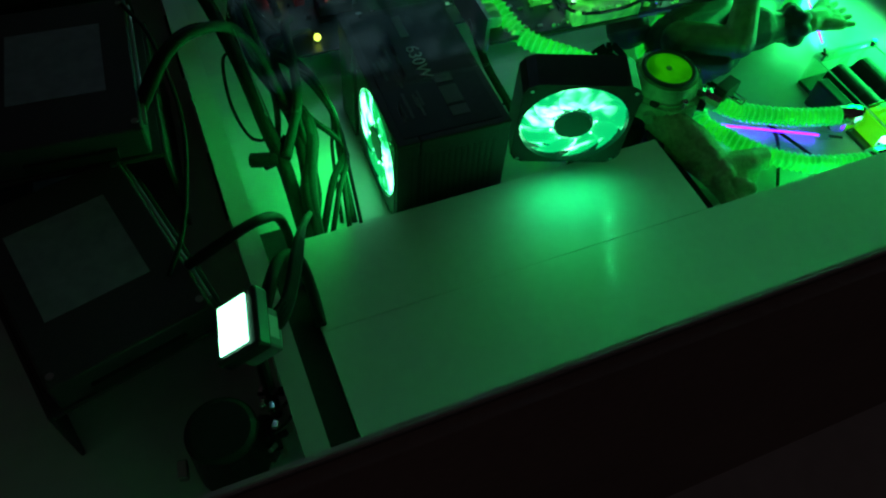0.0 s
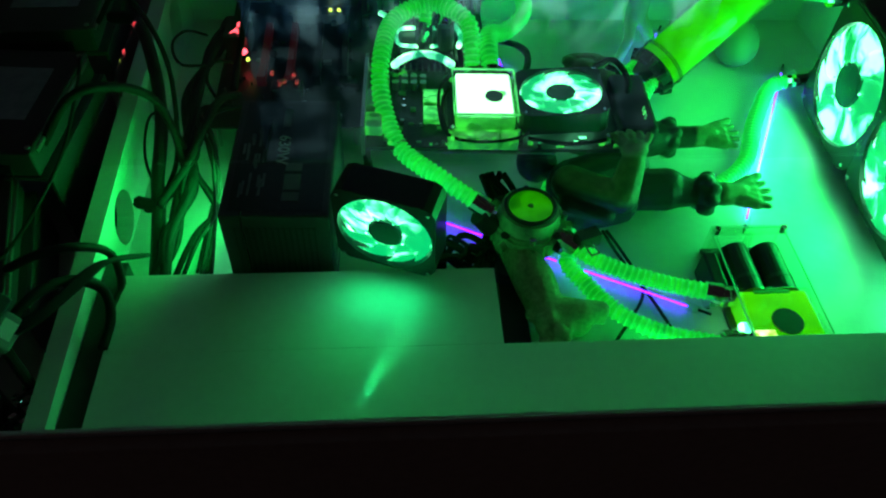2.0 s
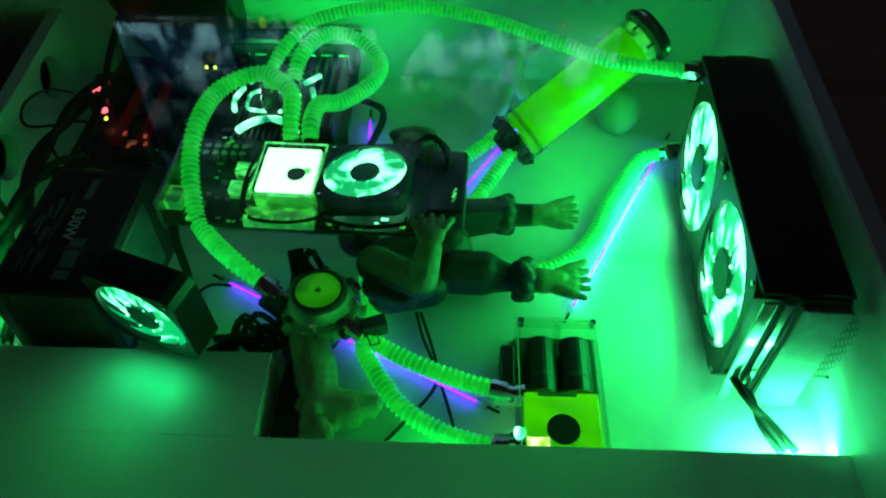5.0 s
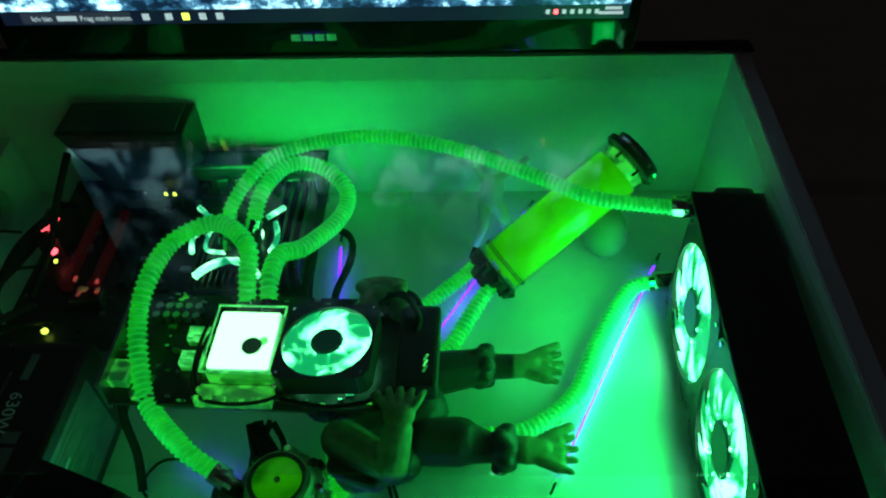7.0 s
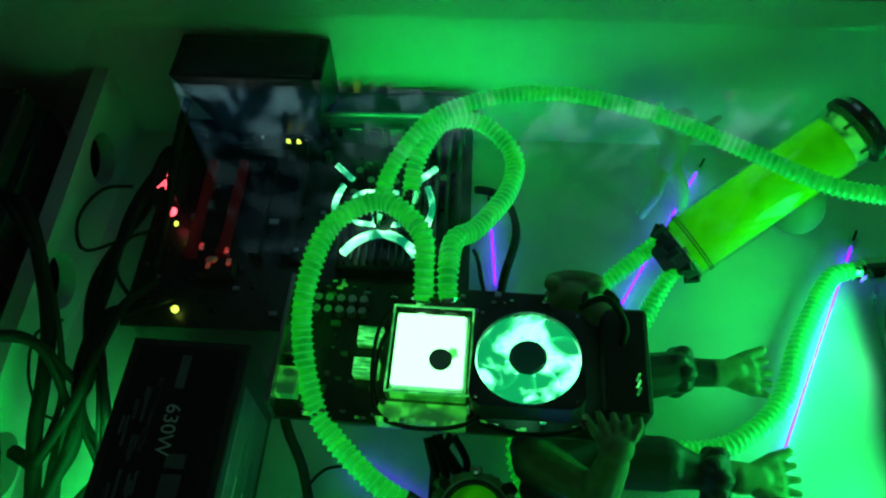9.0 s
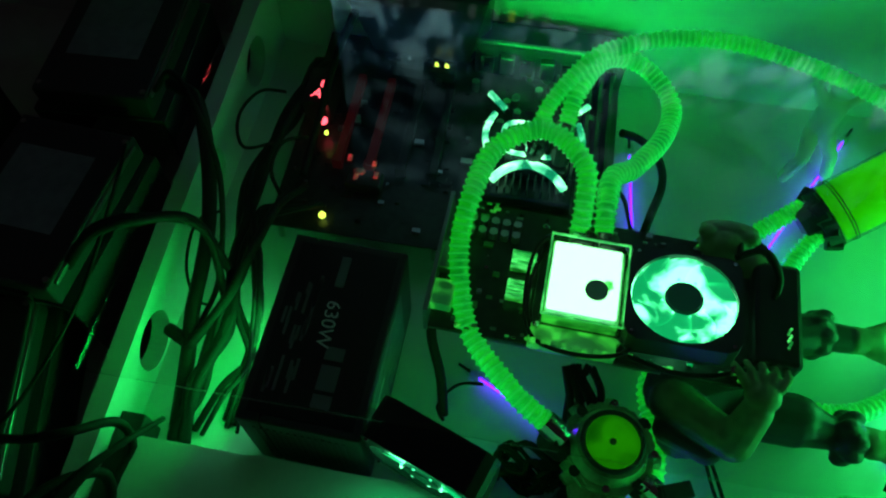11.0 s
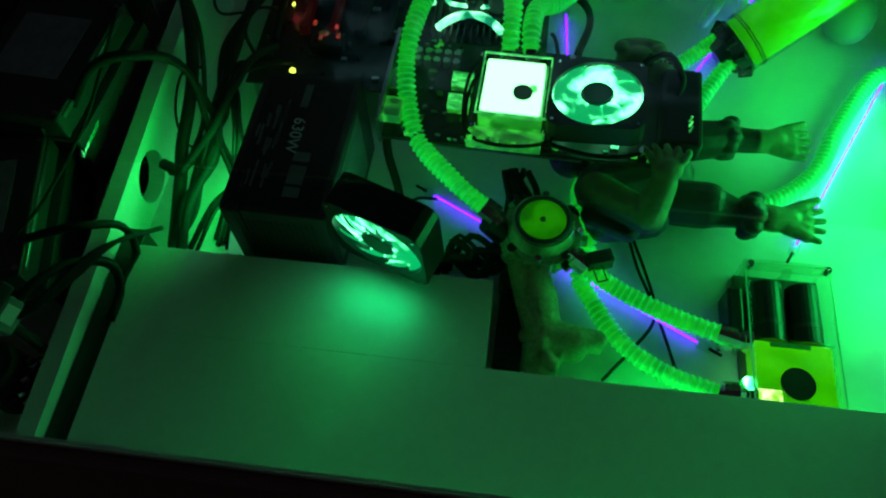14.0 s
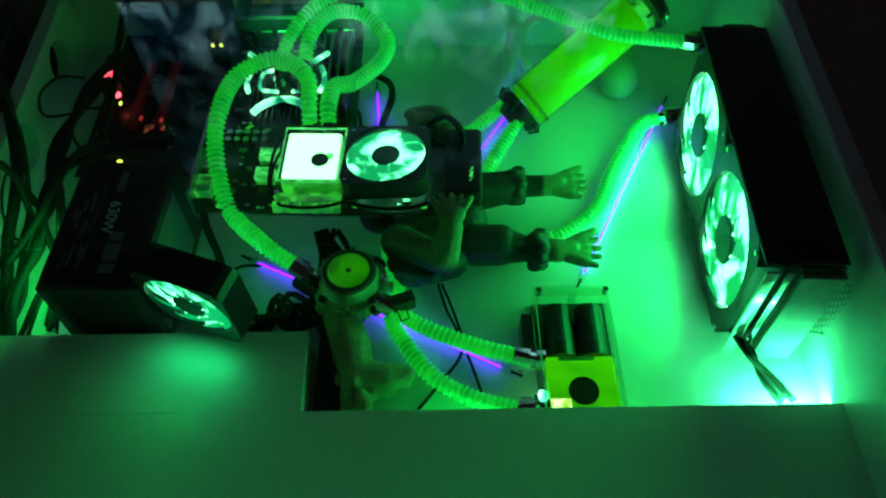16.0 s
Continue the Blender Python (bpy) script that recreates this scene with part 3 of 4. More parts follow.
# ---- power supply ----
def power_supply():
    x0, x1, y0, y1, h = 0.133, 0.222, 0.337, 0.487, 0.100
    cx, cy = (x0 + x1) / 2, (y0 + y1) / 2
    top = thing("power_supply", cx, cy, 0.0, "black steel power supply with grey printed rating label", "power supply", -1.5)
    w, l = (x1 - x0) / 2, (y1 - y0) / 2
    part("case", box((-w + 0.0172, -l, 0), (w, l, h), 0.0015), SATIN, top)
    part("fan_hood", box((-w - 0.0004, -l, h - 0.003), (-w + 0.0168, l, h), 0.001), SATIN, top)
    part("fan_side", box((-w - 0.0004, -l, 0), (-w + 0.0168, -l + 0.004, h - 0.0032), 0.001), SATIN, top)
    part("fan_side", box((-w - 0.0004, l - 0.038, 0), (-w + 0.0168, l, h - 0.0032), 0.001), SATIN, top)
    part("label_plate", box((-w + 0.006, -l + 0.006, h), (w - 0.006, l - 0.006, h + 0.0004)), BLACK, top)
    lettering("lettering", "630W", 0.0150, pose(-0.005, 0.024, h + 0.0008, 0, 0, -90), PRINT, top)
    part("bar", box((-0.004, 0.036, h + 0.0005), (0.003, 0.062, h + 0.0009)), DIMPRINT, top)
    rnd = random.Random(4)
    for y in (-0.030, -0.044, -0.053, -0.066):
        part("print_box", box((0.004, y + 0.008, h + 0.0005), (0.018, y + 0.018, h + 0.0009)), DIMPRINT, top)
    for k in range(22):
        a, b = rnd.uniform(-0.036, -0.014), rnd.uniform(-0.06, 0.035)
        part("bar", box((a, b, h + 0.0005), (a + 0.0022, b + rnd.uniform(0.008, 0.028), h + 0.0008)), DIMPRINT, top)
    part("side_label", box((w, -l + 0.012, 0.012), (w + 0.0003, l - 0.030, 0.090)), GREY, top, "grey printed side label")
    for k in range(12):
        z = 0.018 + k * 0.0058
        a = -l + 0.018 + 0.006 * (k % 3)
        part("print_line", box((w + 0.0003, a, z), (w + 0.0006, a + 0.030 + 0.011 * (k * 5 % 4), z + 0.0022)), PRINT if k % 4 == 0 else DIMPRINT, top)
    for k in range(14):
        part("vent_slot", box((-w + 0.010 + k * 0.005, -l - 0.0006, 0.018), (-w + 0.012 + k * 0.005, -l + 0.0005, 0.086)), BLACK, top)
    fan("side_fan", 0.094, 0.014, 9, BLADE, "", facing((-w + 0.0005, -0.020, 0.049), (-1, 0.0, 0.0)), top)


power_supply()
fan("case_fan", 0.0865, 0.030, 9, DIMBLADE, "clear case fan glowing green, standing against the power supply", facing((0.2643, 0.3209, 0.0935), (-0.345, -0.93, -0.075)))


# ---- the graphics card held flat, with its water block ----
def graphics_card():
    z = 0.088
    top = thing("graphics_card", 0.365, 0.487, z, "black graphics card lying flat with a lit acrylic water block", "graphics card", -2)
    part("circuit_board", box((-0.115, -0.057, -0.004), (0.125, 0.060, 0.0), 0.0005), BOARD, top)
    part("contact_edge", box((-0.09, -0.0575, -0.006), (0.06, -0.054, -0.004)), STEEL, top)
    rnd = random.Random(7)
    for k in range(70):
        x, y = rnd.uniform(-0.105, 0.12), rnd.uniform(-0.052, 0.055)
        if -0.04 < x < 0.115 and -0.045 < y < 0.045:
            continue
        s = rnd.uniform(0.0012, 0.0045)
        part("chip", box((x, y, 0), (x + s * rnd.uniform(1, 2), y + s, rnd.uniform(0.001, 0.004))), rnd.choice((BLACK, BLACK, STEEL, COPPER, CHROME)), top)
    # small terminals along the edges; the glowing ones are painted green glints
    for k in range(46):
        x, y = rnd.uniform(-0.10, 0.12), rnd.choice((rnd.uniform(-0.0565, -0.050), rnd.uniform(0.046, 0.058)))
        s = rnd.uniform(0.001, 0.0028)
        part("terminal", box((x, y, 0), (x + s * 2, y + s, rnd.uniform(0.001, 0.005)), 0.0004), rnd.choice((CHROME, STEEL, GLOWPLATE)), top)
    for x, y in ((0.029, -0.044), (0.108, -0.050), (0.026, 0.034), (0.104, 0.032)):
        part("post", rod((x, y, 0), (x, y, 0.012), 0.0035, 0.003, 8), CHROME, top, "bright metal post")
    for k in range(10):
        x, y = -0.098 + 0.009 * (k % 5), 0.030 + 0.010 * (k // 5)
        part("capacitor", rod((x, y, 0), (x, y, 0.009), 0.0034, None, 10), CAPACITOR, top)
    # finned coolers beside the block; the green light on them is painted as glow
    for y in (-0.024, 0.002):
        part("memory_cooler", box((-0.062, y, 0), (-0.043, y + 0.0135, 0.006), 0.0006), GLOWPLATE, top)
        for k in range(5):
            part("fin", box((-0.062, y + k * 0.0029, 0.006), (-0.043, y + 0.0017 + k * 0.0029, 0.0115)), GLOWFIN, top, "fin with green light put in as glow")
    part("front_plate", box((-0.040, -0.0595, 0), (0.024, -0.043, 0.011), 0.001), GLOWPLATE, top, "acrylic front plate with green light put in as glow")
    for k in range(8):
        part("fin", box((-0.038 + k * 0.0075, -0.0595, 0.011), (-0.0345 + k * 0.0075, -0.056, 0.014)), GLOWPLATE, top)
    # water block
    b = box((-0.035, -0.042, 0.004), (0.025, 0.027, 0.0275), 0.0015)
    part("water_block", b, CLEAR, top, "clear acrylic water block lit from within")
    part("lit_core", box((-0.0315, -0.036, 0.0215), (0.020, 0.0215, 0.0264), 0.002), BLOCKGLOW, top, "glowing white-green core")
    part("lower_core", box((-0.0325, -0.039, 0.0046), (0.0225, 0.024, 0.0210), 0.001), GLOWPLATE, top, "green lit acrylic channels")
    part("mount_frame", box((-0.040, -0.050, 0.001), (0.030, 0.034, 0.0042), 0.001), BLACK, top)
    part("badge", rod((0.003, -0.016, 0.0276), (0.003, -0.016, 0.0286), 0.0084, None, 24), GREY, top, "round dark badge")
    for lo, hi in (((-0.0352, -0.0425, 0.0262), (-0.0338, 0.0275, 0.0280)), ((0.0240, -0.0425, 0.0262), (0.0254, 0.0275, 0.0280)), ((-0.0337, -0.0425, 0.0262), (0.0239, -0.0411, 0.0280)), ((-0.0337, 0.0261, 0.0262), (0.0239, 0.0275, 0.0280))):
        part("block_edge", box(lo, hi, 0.0003), GLOWFIN, top, "glowing acrylic edge")
    # green shine on the block's right side, added as a glowing plate
    part("side_window", box((0.0256, -0.030, 0.008), (0.0275, 0.016, 0.024), 0.0006), GLOWFIN, top, "block side with its green shine put in as glow")
    loop = spline([(0.020, 0.030, 0.020), (-0.020, 0.036, 0.018), (-0.044, 0.020, 0.014), (-0.047, -0.025, 0.012), (-0.036, -0.056, 0.012), (0.000, -0.0625, 0.013), (0.032, -0.052, 0.014), (0.034, -0.020, 0.012)], 0.004)
    part("wire_loop", sweep(loop, 0.0017, 6), CABLE, top, "black wire looped round the block")
    for x in (-0.012, 0.008):
        part("fitting", rod((x, 0.025, 0.016), (x, 0.037, 0.017), 0.0095, None, 12), SATIN, top)
    for sx in (-0.036, 0.026):
        for sy in (-0.046, 0.030):
            part("screw", rod((sx, sy, 0.004), (sx, sy, 0.016), 0.0025, None, 8), CHROME, top)
    part("bracket", box((-0.119, -0.055, -0.012), (-0.1155, 0.052, 0.022), 0.0004), STEEL, top)
    part("connector", box((-0.118, -0.044, 0.002), (-0.100, -0.022, 0.013), 0.001), GLOWPLATE, top, "video connector with green light put in as glow")
    part("connector", box((-0.118, -0.012, 0.002), (-0.100, 0.012, 0.013), 0.001), STEEL, top)
    # shroud at the far end with three pale slashes
    part("end_shroud", box((0.122, -0.040, -0.012), (0.158, 0.046, 0.012), 0.004), BLACK, top, "black shroud with three pale slashes")
    for k in range(3):
        part("slash", box((-0.0009, -0.0035, 0), (0.0009, 0.0035, 0.0006), 0, None, pose(0.1475, -0.012 - k * 0.0055, 0.0122, 0, 0, -25)), GLOWFIN, top, "glowing pale slash")
    for k in range(6):
        part("pin_header", box((0.112 + k * 0.004, 0.048, 0), (0.1145 + k * 0.004, 0.055, 0.010)), BLACK, top)
    fan("card_fan", 0.081, 0.020, 9, DIMBLADE, "clear fan glowing green on the graphics card", pose(0.430, 0.4746, 0.1193, -5, -5, -3))


graphics_card()


# ---- mainboard and its parts ----
def mainboard():
    top = thing("mainboard", 0.235, 0.655, 0.030, "dark mainboard with red lit slots and a lit cooler", "mainboard")
    part("circuit_board", box((-0.152, -0.122, -0.002), (0.152, 0.122, 0.0), 0.0004), BOARD, top)
    for k, (x, y) in enumerate(((-0.094, -0.050), (-0.070, -0.054), (-0.066, -0.066), (-0.084, -0.070))):
        part("led", box((x, y, 0.0125), (x + 0.004, y + 0.007, 0.0145), 0.0006), REDGLOW, top, "dim red glow")
    for x in (-0.145, 0.0, 0.145):
        for y in (-0.115, 0.115):
            part("standoff", rod((x, y, -0.030), (x, y, -0.002), 0.003, None, 6), STEEL, top)
    rnd = random.Random(11)
    for k in range(110):
        x, y = rnd.uniform(-0.148, 0.146), rnd.uniform(-0.118, 0.116)
        s = rnd.uniform(0.0015, 0.006)
        part("chip", box((x, y, 0), (x + s * rnd.uniform(1, 2.2), y + s, rnd.uniform(0.001, 0.005))), rnd.choice((BLACK, BLACK, BOARD, STEEL)), top)
    for k in range(16):
        x, y = rnd.uniform(0.0, 0.14), rnd.uniform(0.02, 0.11)
        part("capacitor", rod((x, y, 0), (x, y, 0.012), 0.004, None, 10), CAPACITOR, top)
    for i, x in enumerate((-0.108, -0.078, -0.048, -0.018)):
        s = box((x, -0.045, 0), (x + 0.0075, 0.060, 0.010), 0.0006)
        part("card_slot", s, REDSLOT if i < 2 else BLACK, top, "red expansion slot" if i < 2 else "")
        part("slot_latch", box((x - 0.001, -0.052, 0), (x + 0.0085, -0.0455, 0.013), 0.0006), REDSLOT if i < 2 else BLACK, top)
    part("chip_cooler", box((-0.092, -0.075, 0), (-0.058, -0.056, 0.012), 0.002), BLACK, top)
    part("led", blob((-0.080, -0.060, 0.013), (0.006, 0.004, 0.002), None, 8), REDGLOW, top, "dim red glow")
    # two digit display
    part("display", box((-0.148, -0.002, 0), (-0.122, 0.042, 0.030), 0.0006), BLACK, top)
    for k, ch in enumerate("A0"):
        lettering("digit", ch, 0.0145, pose(-0.141 + 0.005 * k, 0.006 + 0.0125 * k, 0.0305, 0, 0, -8), RED, top)
    part("led", blob((-0.126, -0.012, 0.018), (0.0045, 0.005, 0.003), None, 8), RED, top)
    part("led", blob((-0.120, -0.024, 0.016), (0.002, 0.003, 0.002), None, 8), YELLOW, top)
    part("led", blob((-0.104, -0.108, 0.006), (0.0035, 0.0035, 0.0035), None, 8), YELLOW, top, "small yellow-green lamp")
    # memory sticks and the rear connector block
    for k in range(4):
        x = 0.108 + k * 0.010
        part("memory_stick", box((x, -0.05, 0), (x + 0.0035, 0.082, 0.032), 0.0004), BOARD, top)
    part("port_block", box((0.004, 0.092, 0), (0.152, 0.121, 0.040), 0.002), SATIN, top)
    part("port_rail", box((0.000, 0.086, 0.046), (0.156, 0.090, 0.050), 0.0008), STEEL, top, "bright metal rail")
    part("port_cover", box((0.000, 0.090, 0.0405), (0.156, 0.121, 0.045), 0.001), BLACK, top)
    for k in range(7):
        part("port", box((0.010 + k * 0.020, 0.084, 0.010), (0.024 + k * 0.020, 0.0915, 0.032), 0.001), STEEL if k % 2 else CHROME, top)


mainboard()


def cooler():
    top = thing("cpu_cooler", 0.308, 0.632, 0.030, "low processor cooler with glowing clear acrylic loops", "cooler")
    part("base", box((-0.042, -0.042, 0.0), (0.042, 0.042, 0.016), 0.003), BLACK, top)
    for k in range(12):
        part("fin", box((-0.040 + k * 0.0066, -0.040, 0.016), (-0.0385 + k * 0.0066, 0.012, 0.026)), SATIN, top)
    part("block", box((-0.026, -0.022, 0.016), (0.034, 0.030, 0.036), 0.003), BLACK, top)
    arc = [Vector((0.042 * math.sin(a), -0.066 + 0.062 * math.cos(a) - 0.014, 0.034)) for a in [-0.85 + k * 0.085 for k in range(21)]]
    part("light_arc", sweep(arc, 0.0042, 8), ARCLIGHT, top, "curved glowing acrylic edge")
    loop = [Vector((0.028 * (abs(math.cos(a)) ** 0.5) * (1 if math.cos(a) > 0 else -1), 0.006 + 0.018 * (abs(math.sin(a)) ** 0.5) * (1 if math.sin(a) > 0 else -1), 0.040)) for a in [k * 2 * math.pi / 36 for k in range(37)]]
    part("light_loop", sweep(loop, 0.0022, 8), ARCLIGHT, top, "glowing rounded loop")
    for s in (-1, 1):
        side = [Vector((s * (0.040 + 0.004 * math.sin(k * 0.5)), -0.010 + k * 0.006, 0.038)) for k in range(8)]
        part("light_bar", sweep(side, 0.003, 8), ARCLIGHT, top)
        part("light_bar", rod((s * 0.030, 0.036, 0.042), (s * 0.046, 0.052, 0.042), 0.003, None, 8), ARCLIGHT, top)
    for x in (0.002, 0.025):
        part("fitting", rod((x, -0.008, 0.034), (x, -0.007, 0.064), 0.0095, None, 12), SATIN, top)


cooler()


def black_card():
    top = thing("expansion_card", 0.192, 0.740, 0.030, "black boxed expansion card standing in the mainboard", "card", -1)
    b = box((-0.080, -0.012, 0.010), (0.059, 0.043, 0.108), 0.002)
    for v in b.verts:
        if v.co.z < 0.05 and v.co.y < 0:
            v.co.x *= 0.72
            v.co.y += 0.02
    part("shroud", b, BLACK, top)
    part("top_plate", box((-0.070, -0.010, 0.1082), (0.050, 0.040, 0.1105), 0.0008), SATIN, top)
    part("edge_connector", box((-0.035, -0.012, -0.020), (0.030, -0.004, 0.012)), SATIN, top)
    for k, x in enumerate((0.018, 0.031)):
        part("led", blob((x * 0.8 - 0.005, 0.0, 0.010), (0.0022, 0.0015, 0.004), None, 8), YELLOW, top)
    part("cable", sweep(spline([(-0.058, -0.035, 0.100), (-0.075, -0.06, 0.06), (-0.085, -0.10, 0.02), (-0.085, -0.16, 0.01)], 0.006), 0.004, 8), CABLE, top)


black_card()


# ---- flow meter and pump ----
def flow_meter():
    top = thing("flow_meter", 0.395, 0.377, 0.0, "clear acrylic flow meter with a round green window", "flow meter", 20)
    part("pump_body", rod((-0.012, 0.004, 0), (-0.012, 0.004, 0.030), 0.027, 0.025, 24), UVSKIN_BODY, top, "dark blue pump body")
    # square block with cut corners, stepped towards the window
    body = rod((0, 0, 0.030), (0, 0, 0.052), 0.0375, 0.0365, 8)
    bmesh.ops.bevel(body, geom=body.edges[:], offset=0.003, segments=2, affect="EDGES")
    part("body", body, CLEARGREEN, top, "clear green acrylic body")
    part("collar", rod((0, 0, 0.0522), (0, 0, 0.0640), 0.0300, 0.0262, 32), CLEARGREEN, top, "stepped acrylic collar")
    cone = rod((0, 0, 0.0640), (0, 0, 0.0662), 0.0205, 0.0205, 40)
    part("coolant", cone, METERDYE, top, "green window")
    part("impeller_hub", rod((0, 0, 0.0663), (0, 0, 0.0668), 0.0026, None, 12), COPPER, top)
    ring = [Vector((0.0218 * math.cos(2 * math.pi * k / 40), 0.0218 * math.sin(2 * math.pi * k / 40), 0.0660)) for k in range(41)]
    part("seal_ring", sweep(ring, 0.0021, 8), RUBBER, top)
    for k in range(8):
        a = math.pi / 8 + k * math.pi / 4
        d = Vector((math.cos(a), math.sin(a), 0))
        c = d * 0.0325 + Vector((0, 0, 0.0515))
        if k % 2:
            part("bolt", rod(c, c + Vector((0, 0, 0.006)), 0.0034, 0.0030, 8), CHROME, top)
        else:
            part("hole", rod(c, c + Vector((0, 0, 0.0012)), 0.0042, None, 14), RUBBER, top, "dark bolt hole")
        part("lug", rod(d * 0.030 + Vector((0, 0, 0.040)), d * 0.0405 + Vector((0, 0, 0.040)), 0.0058, 0.0050, 10), CLEARGREEN if k % 3 else BLACK, top)
    part("clip", box((0.028, -0.046, 0.040), (0.050, -0.034, 0.056), 0.001), SATIN, top)
    for lo, hi in (((0.030, -0.060, 0.050), (0.0312, -0.046, 0.0512)), ((0.038, -0.060, 0.050), (0.0392, -0.046, 0.0512)), ((0.030, -0.0612, 0.050), (0.0392, -0.0600, 0.0512))):
        part("wire_clip", box(lo, hi), CHROME, top)
    part("elbow", rod((-0.034, 0.006, 0.046), (-0.046, 0.012, 0.060), 0.010, 0.009, 12), BLACK, top)
    # low black box added to darken the floor between ledge and creature
    b = thing("dark_box", 0.376, 0.295, 0.0, "low black box added to darken the floor beside the ledge", "pump")
    part("body", box((-0.012, -0.042, 0.0), (0.012, 0.042, 0.012), 0.002), BLACK, b)
    part("housing", rod((-0.002, 0.046, 0.0), (-0.002, 0.046, 0.026), 0.012, 0.011, 20), UVSKIN_BODY, b)


UVSKIN_BODY = material("blue_black_plastic", (0.02, 0.02, 0.05), 0.35)
CLEARGREEN = material("cloudy_acrylic", (0.32, 0.50, 0.27), 0.10, grain=70, amount=0.7, bump=0.6, coat=0.8, stain=50)
flow_meter()


# highlight along the pump box edges, put into the colour as faint emission
EDGEGLINT = material("acrylic_edge_glint", (0.35, 0.6, 0.4), 0.15, emit=(0.0, 0.5, 0.12), power=0.15)


def pump():
    top = thing("pump", 0.606, 0.300, 0.0, "water pump in a clear acrylic box with glowing coolant", "pump")
    x0, x1, y0, y1, h = -0.036, 0.036, -0.070, 0.076, 0.033
    for lo, hi in (((x0, y0, 0), (x0 + 0.004, y1, h)), ((x1 - 0.004, y0, 0), (x1, y1, h)), ((x0 + 0.004, y1 - 0.004, 0), (x1 - 0.004, y1, h))):
        part("acrylic_wall", box(lo, hi, 0.0008), CLEAR, top, "clear acrylic side")
    part("top_strip", box((x0, y1 - 0.010, h), (x1, y1, h + 0.004), 0.001), CLEAR, top)
    part("base", box((x0, y0, 0), (x1, y1, 0.004)), SATIN, top)
    for x in (x0 + 0.0006, x1 - 0.0016):
        part("edge_glint", box((x, y0, h + 0.0002), (x + 0.001, y1, h + 0.0010)), EDGEGLINT, top, "acrylic edge with its glint put in as glow")
    part("edge_glint", box((x0, y1 - 0.0042, h + 0.0042), (x1, y1 - 0.0032, h + 0.0050)), EDGEGLINT, top, "acrylic edge with its glint put in as glow")
    part("column", rod((0.001, 0.068, 0.004), (0.001, 0.068, h), 0.0035, None, 12), CLEAR, top, "clear acrylic column")
    for x in (-0.014, 0.016):
        m = rod((x, 0.006, 0.0175), (x, 0.060, 0.0175), 0.0135, None, 24)
        part("motor", m, BLACK, top, "black motor can", False)
        part("motor_band", rod((x, 0.020, 0.0175), (x, 0.024, 0.0175), 0.0139, None, 24), SATIN, top)
    part("motor_plate", box((-0.050, 0.010, 0.0), (-0.0375, 0.050, 0.030), 0.002), BLACK, top)
    c = box((-0.031, -0.066, 0.005), (0.031, 0.004, 0.029), 0.002)
    part("chamber", c, DYE, top, "glowing green coolant chamber")
    part("chamber_lid", box((-0.0315, -0.067, 0.0293), (0.0315, 0.0045, 0.0330), 0.001), CLEAR, top, "clear acrylic lid")
    part("disc", rod((-0.001, -0.033, 0.0332), (-0.001, -0.033, 0.0345), 0.0135, None, 28), BLACK, top, "round black disc")
    part("led", box((-0.0302, -0.0655, 0.0282), (-0.012, -0.038, 0.0292), 0.0004), LEDYELLOW, top, "bright light under the lid")
    part("led", box((-0.040, -0.044, 0.012), (-0.032, -0.028, 0.028), 0.002), LEDWHITE, top, "bright white-green light")
    part("slot", box((-0.020, -0.003, 0.0332), (0.012, 0.001, 0.0342)), COPPER, top)
    for y in (0.006, -0.042):
        part("fitting", rod((-0.056, y, 0.018), (-0.030, y, 0.018), 0.0105, None, 12), CHROME, top)
        part("collar", rod((-0.044, y, 0.018), (-0.040, y, 0.018), 0.0125, None, 6), CHROME, top)
    for x in (x0 + 0.004, x1 - 0.004):
        part("bolt", rod((x, y1 - 0.006, h), (x, y1 - 0.006, h + 0.007), 0.003, None, 8), CHROME, top)


pump()


# ---- figures, each one plain body ----
def figure(name, label, limbs, mat, voxel=0.0022):
    bm = bmesh.new()
    for limb in limbs:
        if len(limb) == 2:
            blob(limb[0], limb[1], bm, 14)
        else:
            a, b, ra, rb = limb
            rod(a, b, ra, rb, 12, bm)
            blob(a, (ra, ra, ra), bm, 12)
            blob(b, (rb, rb, rb), bm, 12)
    ob = link(bm, name, mat)
    mod = ob.modifiers.new("skin", "REMESH")
    mod.mode, mod.voxel_size, mod.use_smooth_shade = "VOXEL", voxel, True
    sm = ob.modifiers.new("soft", "SMOOTH")
    sm.iterations, sm.factor = 2, 0.5
    return tagged(ob, label, "figure")


def toy_paint():
    """Dark trousers over green-brown skin, worn at the folds."""
    m = material("toy_paint", (0.20, 0.24, 0.12), 0.45, grain=150, amount=0.4, bump=0.6, stain=45)
    nt = m.node_tree
    b = nt.nodes["Principled BSDF"]
    src = b.inputs["Base Color"].links[0].from_socket
    co = nt.nodes.new("ShaderNodeTexCoord")
    xyz = nt.nodes.new("ShaderNodeSeparateXYZ")
    nt.links.new(co.outputs["Object"], xyz.inputs[0])
    leg = nt.nodes.new("ShaderNodeMapRange")
    leg.inputs[1].default_value, leg.inputs[2].default_value = 0.588, 0.592
    nt.links.new(xyz.outputs[0], leg.inputs[0])
    arm = nt.nodes.new("ShaderNodeMapRange")
    arm.inputs[1].default_value, arm.inputs[2].default_value = 0.058, 0.066
    nt.links.new(xyz.outputs[2], arm.inputs[0])
    most = nt.nodes.new("ShaderNodeMath")
    most.operation = "MAXIMUM"
    nt.links.new(leg.outputs[0], most.inputs[0])
    nt.links.new(arm.outputs[0], most.inputs[1])
    mix = nt.nodes.new("ShaderNodeMix")
    mix.data_type = "RGBA"
